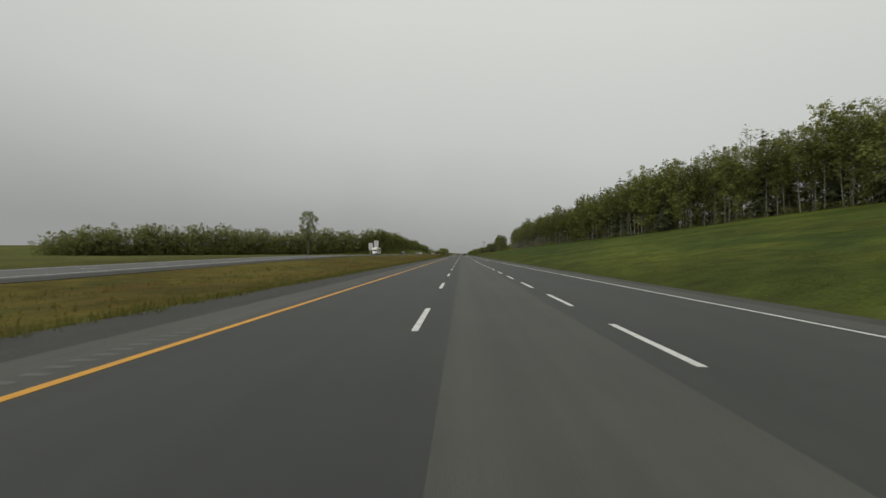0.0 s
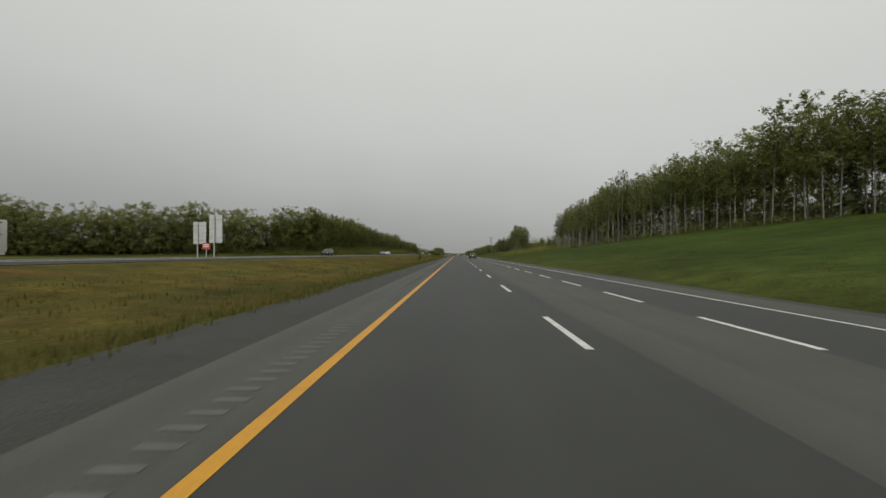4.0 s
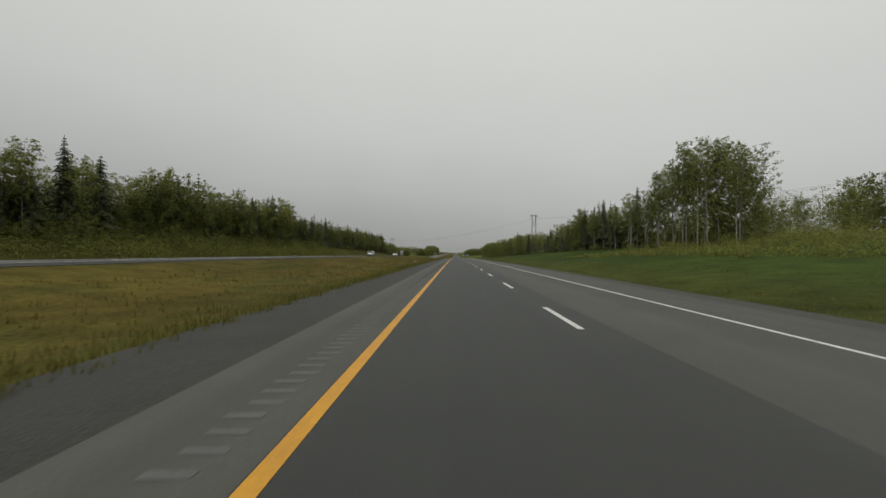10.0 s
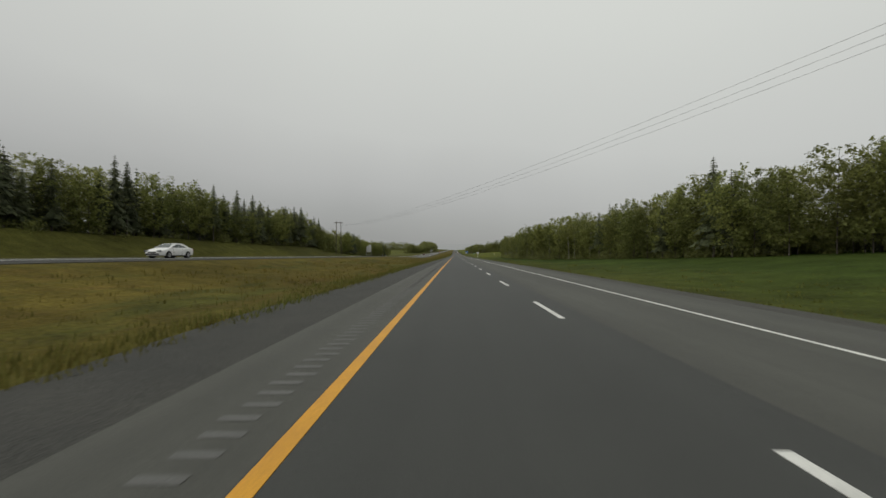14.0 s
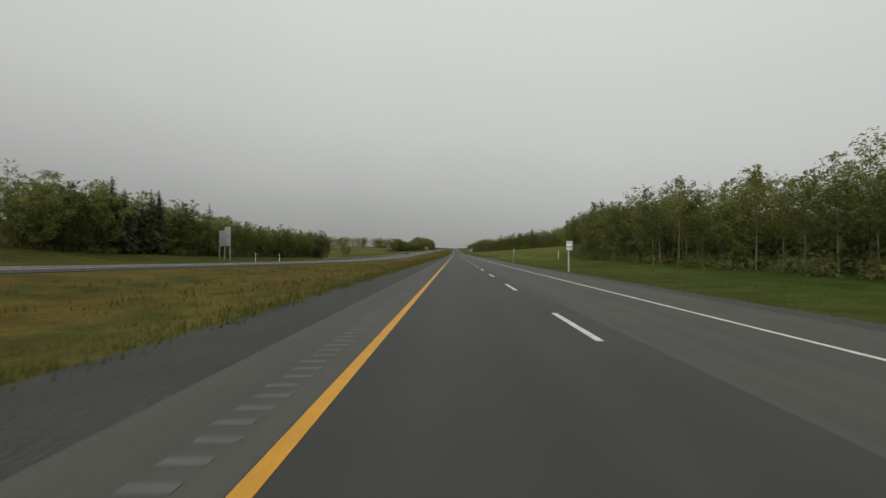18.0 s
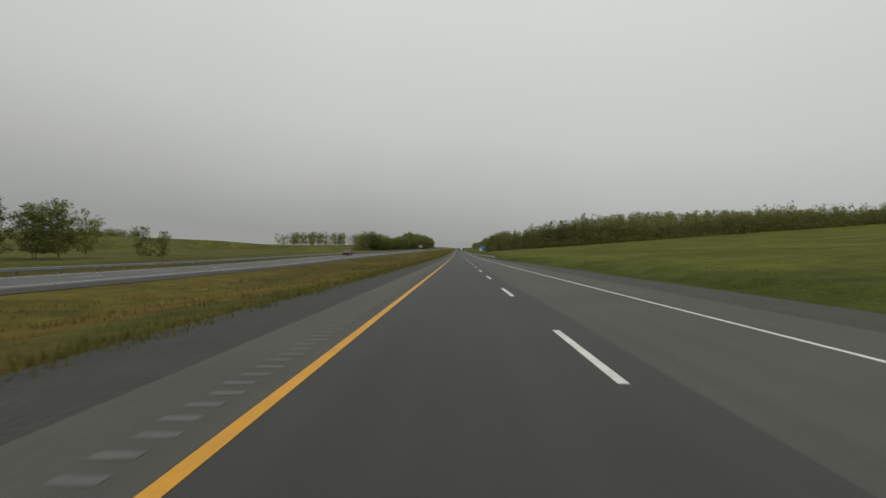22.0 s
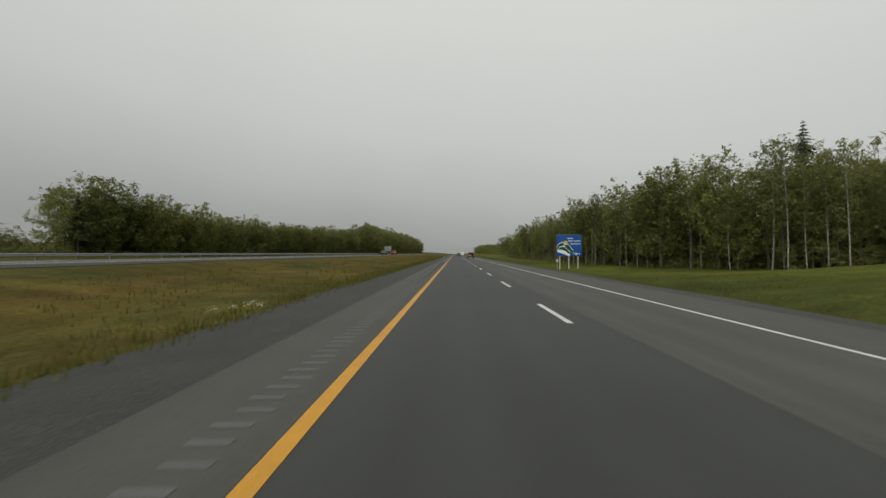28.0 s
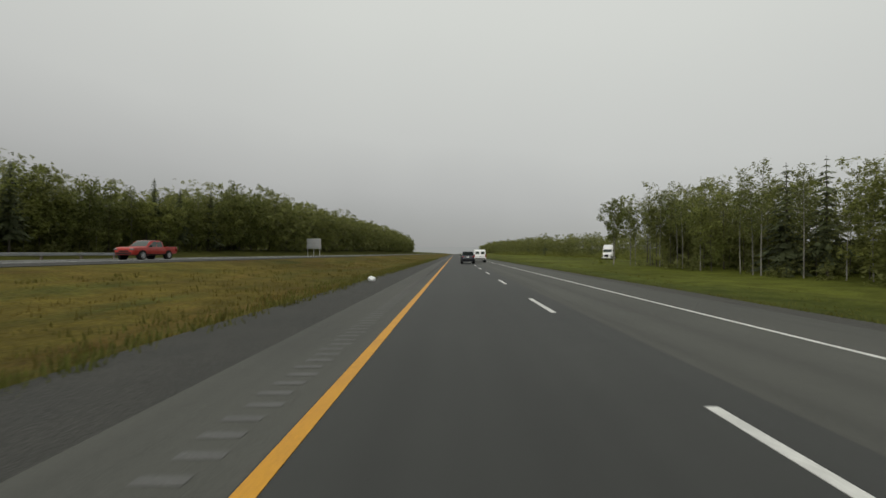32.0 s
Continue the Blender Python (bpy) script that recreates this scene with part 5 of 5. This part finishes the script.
CV = [(-2.7, 0.50, 1.10, 0.94), (-2.62, 0.42, 1.14, 0.99), (-1.4, 0.34, 1.12, 1.0), (0.0, 0.32, 1.10, 1.0), (1.5, 0.32, 1.10, 1.0), (2.0, 0.34, 1.06, 0.98), (2.5, 0.36, 0.96, 0.94), (2.7, 0.44, 0.80, 0.8)]
cv = vehicle("cargo_van", "white full-size van ahead in the driving lane", "van", "white", 1.0, CV, (-2.66, 1.95, -2.56, 1.15, 1.08, 2.05, 0.97, 0.84), (-1.7, 1.75), 0.36, 1.05, 0.84, ((0.66, 0.92, 0.20, 0.80, 0.0, -0.10),), rear_glass=False, tail=(0.16, 0.5))
for sx in (-1, 1):
    part("rear_window", boxed(sx * 0.42, -2.63, 1.55, 0.58, 0.02, 0.42, 0.004), M["glass_dark"], cv)
place(cv, 1.65, 1279.5, 0)


# motor home
def motorhome():
    root = tagged(new("motorhome"), "cream motorhome with dark swoosh stripes and an over-cab bunk", "motorhome")
    smooth_part("coach_body", boxed(0, -0.75, 1.75, 2.45, 6.4, 2.35, 0.10), PAINT["cream"], root)
    smooth_part("skirt", boxed(0, -0.75, 0.55, 2.36, 6.2, 0.35, 0.05), PAINT["cream"], root)
    smooth_part("bunk", boxed(0, 2.85, 2.45, 2.40, 1.5, 0.95, 0.25), PAINT["cream"], root)
    smooth_part("cab", loft([(2.2, 0.40, 1.9, 0.96), (2.9, 0.40, 1.85, 0.96), (3.2, 0.40, 1.35, 0.96), (3.9, 0.42, 1.2, 0.92), (4.1, 0.5, 1.0, 0.8)], 1.02), PAINT["white"], root)
    part("windshield", slab([(-0.85, 3.2, 1.38), (0.85, 3.2, 1.38), (0.8, 2.93, 1.86), (-0.8, 2.93, 1.86)], 0.03, (0, 0.86, 0.5)), M["glass_dark"], root)
    for sx in (-1, 1):
        part("cab_window", boxed(sx * 0.99, 2.62, 1.55, 0.05, 0.55, 0.42, 0.01), M["glass_dark"], root)
        for y, z, sy, sz in ((0.6, 2.15, 1.3, 0.6), (-3.1, 2.05, 0.4, 0.55)):
            part("coach_window", boxed(sx * 1.235, y, z, 0.03, sy, sz, 0.01), M["glass_dark"], root)
        for k, (ya, za, yb, zb2, t) in enumerate(((-3.7, 1.85, 1.6, 1.05, 0.13), (-2.9, 1.45, 2.0, 0.90, 0.09), (-2.7, 2.65, 0.1, 1.25, 0.17), (-3.7, 2.75, -1.6, 1.75, 0.12))):
            pts = []
            for i in range(9):
                q = i / 8
                pts.append((sx * 1.234, ya + (yb - ya) * q, za + (zb2 - za) * q + 0.22 * math.sin(math.pi * q) + t * math.sin(math.pi * q)))
            for i in range(8, -1, -1):
                q = i / 8
                pts.append((sx * 1.234, ya + (yb - ya) * q, za + (zb2 - za) * q + 0.22 * math.sin(math.pi * q) - t * math.sin(math.pi * q) - 0.005))
            part("stripe", slab(pts if sx > 0 else pts[::-1], 0.008, (sx, 0, 0)), PAINT["grey"] if k != 1 else M["beige"], root)
        for ya in (-1.7, 3.3):
            wheel(root, sx * 1.0, ya, 0.40, 0.25, sx)
        smooth_part("headlight", boxed(sx * 0.72, 4.06, 0.82, 0.34, 0.1, 0.2, 0.04), M["lamp_clear"], root)
        smooth_part("wing_mirror", boxed(sx * 1.22, 3.0, 1.55, 0.22, 0.1, 0.36, 0.04), M["black"], root)
    smooth_part("air_conditioner", boxed(0, 0.1, 3.03, 0.8, 1.0, 0.22, 0.08), PAINT["white"], root)
    smooth_part("roof_vent", boxed(0, -2.4, 3.0, 0.7, 0.9, 0.16, 0.06), PAINT["white"], root)
    bm = bmesh.new()
    bmesh.ops.create_cone(bm, cap_ends=True, segments=24, radius1=0.38, radius2=0.38, depth=0.26, matrix=Matrix.Translation((0, -4.06, 1.35)) @ Matrix.Rotation(radians(90), 4, "X"))
    smooth_part("spare_wheel_cover", bm, PAINT["white"], root)
    return root


place(motorhome(), -35.9, 169.0, 180, opposite=True)


# lorry tractor standing on the grass side way
def tractor():
    root = tagged(new("lorry_tractor"), "white lorry tractor with a tall roof fairing parked beyond the bank", "lorry")
    smooth_part("hood", loft([(0.9, 0.6, 1.75, 0.92), (1.6, 0.6, 1.65, 0.86), (2.5, 0.62, 1.45, 0.82), (2.75, 0.7, 1.2, 0.7)], 1.15), PAINT["white"], root)
    smooth_part("cab", boxed(0, 0.0, 1.75, 2.3, 1.9, 2.0, 0.16), PAINT["white"], root)
    bm = slab([(-1.05, 0.85, 2.7), (-1.0, -0.15, 3.75), (-1.0, -0.9, 3.75), (-1.05, -0.9, 2.7)], 2.1, (1, 0, 0))
    bmesh.ops.recalc_face_normals(bm, faces=bm.faces[:])
    bmesh.ops.bevel(bm, geom=bm.edges[:], offset=0.12, segments=3, affect="EDGES")
    smooth_part("roof_fairing", bm, PAINT["white"], root)
    part("windshield", boxed(0, 0.955, 2.25, 1.95, 0.03, 0.62, 0.01), M["glass_dark"], root)
    for sx in (-1, 1):
        part("side_window", boxed(sx * 1.152, 0.35, 2.25, 0.03, 0.75, 0.6, 0.01), M["glass_dark"], root)
        smooth_part("fuel_tank", boxed(sx * 0.95, -0.9, 0.75, 0.55, 1.4, 0.55, 0.15), M["galvanised"], root)
        for ya in (1.9, -2.3, -3.5):
            wheel(root, sx * 1.0, ya, 0.5, 0.3, sx)
    part("chassis", boxed(0, -2.3, 0.85, 0.9, 3.6, 0.25, 0.02), M["black"], root)
    part("grille", boxed(0, 2.74, 1.0, 0.9, 0.06, 0.6, 0.02), M["black"], root)
    smooth_part("front_bumper", boxed(0, 2.72, 0.55, 2.1, 0.25, 0.3, 0.06), PAINT["white"], root)
    return root


lt = tractor()
lt.matrix_basis = pose(36.0, 1313, land(36.0, 1313) + 0.02, 0, 0, 150)

# ---- road furniture ----
def w_beam(name, label, line, y0, y1, base, facing):
    """A ribbed steel guard rail on posts; line gives its place across for each place along."""
    root = tagged(new(name), label, "guard rail", kind="structure")
    prof = [(0.0, -0.155), (0.03, -0.145), (0.075, -0.11), (0.075, -0.06), (0.01, -0.015), (0.01, 0.015), (0.075, 0.06), (0.075, 0.11), (0.03, 0.145), (0.0, 0.155)]
    ys = np.arange(y0, y1 + 0.1, 4.0)
    v, f = [], []
    for y in ys:
        z = float(base(y)) + 0.60
        for px, pz in prof:
            v.append((line(y) + facing * px, y, z + pz))
        for px, pz in reversed(prof):
            v.append((line(y) + facing * (px - 0.012), y, z + pz))
    m = 2 * len(prof)
    for i in range(len(ys) - 1):
        for k in range(m):
            f.append((i * m + k, i * m + (k + 1) % m, (i + 1) * m + (k + 1) % m, (i + 1) * m + k))
    ob = part("rail", mesh_of("rail", v, f, M["galvanised"], True), M["galvanised"], root)
    post = None
    for y in np.arange(y0 + 1, y1, 3.8 if facing < 0 else 4.0):
        if post is None:
            bm = boxed(0, 0, 0.30, 0.15, 0.18, 1.0, 0.01)
            box(bm, facing * 0.11, 0, 0.60, 0.09, 0.15, 0.30, 0.01)
            p = part("post", bm, M["rail_post"], root)
            post = p.data
        else:
            p = new("post", post)
            p.parent = root
        p.location = (line(y) - facing * 0.17, y, float(base(y)))
    return root


def rail_x(y):
    return float(np.interp(y, [933.5, 945, 957, 985, 996], [7.9, 6.6, 5.6, 5.25, 5.6]))


w_beam("guard_rail", "galvanised steel guard rail beside the outer shoulder", rail_x, 934.2, 998.2, lambda y: land(rail_x(y), y) + 0.04, -1)
w_beam("guard_rail", "galvanised steel guard rail beyond the opposite carriageway", lambda y: -41.4, 792.0, 1262.0, lambda y: land(-41.4, y) + 0.05, 1)
# impact head with a striped face on the rail's end
end = tagged(new("rail_terminal"), "steel rail end with an orange and black striped face", "guard rail end")
part("head", boxed(0, 0.20, 0.60, 0.30, 0.40, 0.46, 0.02), M["black"], end)
part("cover", boxed(0, 0.20, 0.845, 0.34, 0.44, 0.03, 0.006), M["galvanised"], end)
part("side_plate", boxed(-0.19, 0.62, 0.60, 0.03, 0.44, 0.42, 0.006), M["galvanised"], end)
part("plate", boxed(0, -0.015, 0.60, 0.32, 0.02, 0.46, 0.004), M["sign_orange"], end)
for i in range(4):
    z = 0.345 + i * 0.125
    part("stripe", slab([(-0.155, -0.026, max(0.375, z - 0.07)), (0.155, -0.026, min(0.825, z + 0.11)), (0.155, -0.026, min(0.828, z + 0.175)), (-0.155, -0.026, max(0.378, z - 0.005))], 0.004, (0, -1, 0)), M["black"], end)
part("post", boxed(0, 0.45, 0.15, 0.12, 0.16, 0.9, 0.01), M["wood_post"], end)
part("strut", rod((-0.05, 0.45, 0.10), (-0.25, 2.6, 0.16), 0.035, 8), M["galvanised"], end)
end.matrix_basis = pose(7.95, 933.4, land(7.95, 933.4), 0, 0, 7)


def text(parent, body, size, x, z, material, name="lettering", align="LEFT", bold=0.0):
    """Words in the built-in font, turned into a mesh, on a plate that faces -y."""
    c = bpy.data.curves.new(name, "FONT")
    c.body, c.size, c.extrude, c.offset, c.align_x = body, size, 0.004, bold, align
    tmp = new(name, c)
    me = bpy.data.meshes.new_from_object(tmp.evaluated_get(bpy.context.evaluated_depsgraph_get()))
    bpy.data.objects.remove(tmp)
    me.materials.clear()
    me.materials.append(material)
    ob = new(name, me)
    ob.parent = parent
    ob.matrix_basis = pose(x, -0.046, z, 90, 0, 0)
    return ob


def blue_sign():
    root = tagged(new("welcome_sign"), "blue welcome sign with green hills on three white posts", "road sign")
    part("panel", boxed(0, 0, 3.55, 5.2, 0.06, 3.6, 0.02), M["sign_blue"], root)
    for x in (-1.9, 0.0, 1.9):
        part("post", boxed(x, 0.12, 1.6, 0.17, 0.16, 5.2, 0.01), M["wood_post"], root)
    part("cap", boxed(0, 0, 5.37, 5.2, 0.08, 0.05, 0.01), M["galvanised"], root)
    text(root, "WEST HANTS", 0.44, -0.36, 4.14, M["sign_white"], bold=0.004)
    text(root, "900 m", 0.46, 1.0, 1.98, M["sign_white"], bold=0.004)
    part("lettering_bar", boxed(0.25, -0.036, 4.78, 1.2, 0.012, 0.12), M["sign_white"], root)
    part("lettering_bar", boxed(1.3, -0.036, 3.82, 2.0, 0.012, 0.12), M["sign_white"], root)

    def disc(x0, z0, r, a0, a1, lift, m, name, sx=1.0):
        pts = [(x0 + sx * r * math.cos(a0 + (a1 - a0) * i / 20), -0.03 - lift, z0 + r * math.sin(a0 + (a1 - a0) * i / 20)) for i in range(21)]
        part(name, slab(pts[::-1], 0.006, (0, -1, 0)), m, root)

    def hill(pts, lift, m, name):
        part(name, slab([(x, -0.03 - lift, z) for x, z in pts][::-1], 0.006, (0, -1, 0)), m, root)

    def wave(x0, x1, z0, z1, bulge, drop, grow=0.0):
        top = []
        for i in range(17):
            q = i / 16
            top.append((x0 - grow + (x1 - x0 + 2 * grow) * q, z0 + (z1 - z0) * q + (bulge + grow) * math.sin(math.pi * min(1, q * 1.05)) + grow))
        low = []
        for i in range(16, -1, -1):
            q = i / 16
            low.append((x0 - grow + (x1 - x0 + 2 * grow) * q, z0 - drop + (z1 - z0 - 0.1) * q + (bulge - 0.25) * math.sin(math.pi * q) - grow))
        return top + low
    disc(-0.80, 3.95, 0.42, 0, 2 * math.pi, 0.002, M["sign_yellow"], "sun_shape")
    for x0, x1, z0, z1, bulge, drop, lift in ((-2.52, -0.75, 3.35, 3.6, 0.55, 0.55, 0.010), (-1.3, 0.72, 3.35, 2.75, 0.62, 0.6, 0.022), (-2.3, 0.05, 3.05, 2.45, 0.55, 0.6, 0.034)):
        hill(wave(x0, x1, z0, z1, bulge, drop, 0.06), lift, M["sign_white"], "hill_border")
        hill(wave(x0, x1, z0, z1, bulge, drop), lift + 0.007, M["hill_green"], "hill_shape")
    hill(wave(-2.52, 0.1, 2.75, 2.05, 0.30, 0.30), 0.046, M["sign_white"], "river_shape")
    return root


bs = blue_sign()
bs.matrix_basis = pose(15.6, 1124, land(15.6, 1124) + 0.36, 0, 0, 10)
bs.scale = (0.80, 1.0, 0.92)


def sign_back(label, panels, posts, red=False):
    """A sign for the other traffic, seen from behind: plates with stiffeners on posts. panels: middle, width, low, high."""
    root = tagged(new("road_sign"), label, "road sign")
    for x, w, z0, z1 in panels:
        p = part("panel", boxed(x, 0, (z0 + z1) / 2, w, 0.04, z1 - z0, 0.01), M["steel_grey"], root)
        for k in range(3):
            part("stiffener", boxed(x, -0.05, z0 + (z1 - z0) * (k + 0.5) / 3, w * 0.98, 0.05, 0.08), M["galvanised"], p)
    for x, z in posts:
        part("post", boxed(x, -0.14, z / 2 - 0.2, 0.18, 0.14, z + 0.4, 0.01), M["wood_post"], root)
    if red:
        p = part("small_plate", boxed(-0.2, -0.3, 2.2, 1.5, 0.04, 1.1, 0.01), M["sign_red"], root, "small dark red plate with white bars")
        part("small_post", boxed(-0.2, -0.22, 1.2, 0.12, 0.1, 3.0, 0.01), M["wood_post"], root)
        for z in (2.42, 2.1):
            part("lettering_bar", boxed(-0.2, -0.326, z, 1.0, 0.01, 0.14), M["sign_white"], p)
    return root


def stand(ob, x, y, turn=0.0, sink=0.0):
    ob.matrix_basis = pose(x, y, land(x, y) - sink, 0, 0, turn)
    return ob


stand(sign_back("pair of tall grey sign backs on white posts beyond the road", ((-1.6, 2.4, 2.6, 6.6), (1.4, 2.4, 2.8, 7.9)), ((-1.9, 6.4), (1.2, 7.8)), red=True), -47.5, 216, 0)
stand(sign_back("tall grey sign backs on three white posts by the wood", ((-0.6, 1.6, 3.4, 7.0), (1.2, 1.9, 3.4, 7.8)), ((-1.5, 7.0), (0.3, 7.4), (2.1, 7.9))), -56.5, 767, -14).scale = (0.85, 1, 1)
stand(sign_back("wide grey sign back on three white posts", ((0, 5.0, 2.4, 5.9),), ((-2.1, 5.8), (0, 5.8), (2.1, 5.8))), -51.5, 1349, 0)
limit = tagged(new("speed_sign"), "white speed limit sign with black figures on a timber post", "road sign")
part("plate", boxed(0, 0, 2.62, 0.60, 0.03, 0.86, 0.01), M["sign_white"], limit)
part("rim", boxed(0, 0.004, 2.62, 0.63, 0.016, 0.89, 0.006), M["black"], limit)
for ob in (text(limit, "110", 0.36, 0.0, 2.36, M["black"], align="CENTER", bold=0.008), text(limit, "MAXIMUM", 0.115, 0.0, 2.86, M["black"], align="CENTER", bold=0.003)):
    ob.location.y = -0.019
part("post", boxed(-0.06, 0.10, 1.25, 0.13, 0.13, 3.3, 0.01), M["wood_post"], limit)
stand(limit, 8.9, 715.3, 0)
meter = tagged(new("meter_box"), "small grey box on a thin post beside the welcome sign", "box")
part("housing", boxed(0, 0, 1.25, 0.34, 0.16, 0.42, 0.03), M["steel_grey"], meter)
part("post", boxed(0.02, 0.10, 0.55, 0.07, 0.06, 1.7, 0.006), M["galvanised"], meter)
stand(meter, 13.6, 1123.5, 0)
km = tagged(new("distance_sign"), "small green distance plate on a thin post in the grass", "road sign")
part("plate", boxed(0, 0, 2.26, 0.30, 0.02, 0.92, 0.005), M["sign_green"], km)
part("post", boxed(0, 0.04, 1.0, 0.06, 0.05, 2.6, 0.005), M["galvanised"], km)
for z in (2.52, 2.27, 2.02):
    part("lettering_bar", boxed(0, -0.014, z, 0.12, 0.008, 0.17), M["sign_white"], km)
stand(km, 8.72, 751.9, 0)
km.rotation_euler = (0, radians(1.5), 0)
for i, (x, y) in enumerate(((-46, 763), (-46, 775), (23.5, 772))):
    d = tagged(new("delineator_post"), "thin white roadside post in the grass", "post")
    part("shaft", boxed(0, 0, 0.9, 0.10, 0.03, 2.4, 0.01), M["sign_white"], d)
    part("reflector", boxed(0, -0.018, 1.8, 0.08, 0.01, 0.2), M["sign_yellow"], d)
    stand(d, x - 1, y, 0)
    
# white wildflowers at the edge of the gravel
r3 = np.random.default_rng(77)
for fx, fy in ((-8.8, 1073.0), (-9.6, 246.5)):
    cs = np.array([(fx + 0.35 * r3.normal(), fy + 0.5 * r3.normal(), 0.0) for i in range(16)])
    for c in cs:
        c[2] = land(c[0], c[1]) + 0.16 + 0.1 * r3.random()
    v, f = leaves(r3, cs, np.full(16, 0.10), 70, 0.034)
    tagged(new("wildflowers", mesh_of("wildflowers", v, f, M["sign_white"])), "small white wildflowers in the median grass", "flowers", kind="stuff")

# white litter on the gravel
bm = bmesh.new()
bmesh.ops.create_icosphere(bm, subdivisions=3, radius=0.20, matrix=Matrix.Diagonal((1.2, 0.9, 0.75, 1)))
for v in bm.verts:
    v.co += v.co.normalized() * 0.07 * noise.noise(v.co * 7)
    v.co.z = max(v.co.z, -0.12)
litter = new("litter_bag", bpy.data.meshes.new("litter_bag"))
bm.to_mesh(litter.data)
bm.free()
litter.data.materials.append(M["sign_white"])
tagged(litter, "crumpled white bag lying on the gravel shoulder", "litter")
litter.location = (-7.1, 1235.0, float(zr(1235)) - 0.105 + 0.12)


# ---- power line crossing the road ----
def h_frame(x, y, turn, top):
    root = tagged(new("power_pole"), "brown timber two-legged power pole with a crossarm", "power pole")
    for sx in (-1, 1):
        part("leg", rod((sx * 1.15, 0, -0.5), (sx * 0.97, 0, top + 0.8), 0.17, 10, 0.12), M["pole_wood"], root)
    part("crossarm", boxed(0, 0.18, top + 0.15, 3.6, 0.16, 0.24, 0.02), M["pole_wood"], root)
    part("crossarm", boxed(0, -0.18, top + 0.15, 3.6, 0.16, 0.24, 0.02), M["pole_wood"], root)
    for z0, z1 in ((6.0, 10.2), (10.6, 14.8)) if top > 15.5 else ():
        part("brace", rod((-1.10, 0, z0), (1.02, 0, z1), 0.06, 6), M["pole_wood"], root)
        part("brace", rod((1.10, 0, z0), (-1.02, 0, z1), 0.06, 6), M["pole_wood"], root)
    for x0 in (-1.7, 0.0, 1.7):
        part("insulator", rod((x0, 0, top - 1.2), (x0, 0, top), 0.09, 8), M["steel_grey"], root)
    root.matrix_basis = pose(x, y, land(x, y), 0, 0, turn)
    return root


PYLONS = [(117, 376, 16.0), (31, 537, 16.0), (-55, 698, 14.8), (-80, 745, 11.5)]
turn = math.degrees(math.atan2(161, -86)) - 90
for x, y, top in PYLONS:
    h_frame(x, y, turn, top)
side_v = Vector((161, 86)).normalized()
for (xa, ya, ta), (xb, yb, tb) in zip(PYLONS, PYLONS[1:]):
    sag = 3.2 * (math.hypot(xb - xa, yb - ya) / 182) ** 2
    for off in (-1.7, 0.0, 1.7):
        cu = bpy.data.curves.new("power_wire", "CURVE")
        cu.dimensions, cu.bevel_depth, cu.bevel_resolution = "3D", 0.011, 1
        sp = cu.splines.new("POLY")
        sp.points.add(20)
        za, zb = land(xa, ya) + ta - 1.2, land(xb, yb) + tb - 1.2
        for i in range(21):
            q = i / 20
            sp.points[i].co = (xa + (xb - xa) * q + off * side_v.x, ya + (yb - ya) * q + off * side_v.y, za + (zb - za) * q - sag * 4 * q * (1 - q), 1)
        wire = new("power_wire", cu)
        cu.materials.append(M["wire"])
        tagged(wire, "thin sagging power line wire over the road", "wire", "power line wires")
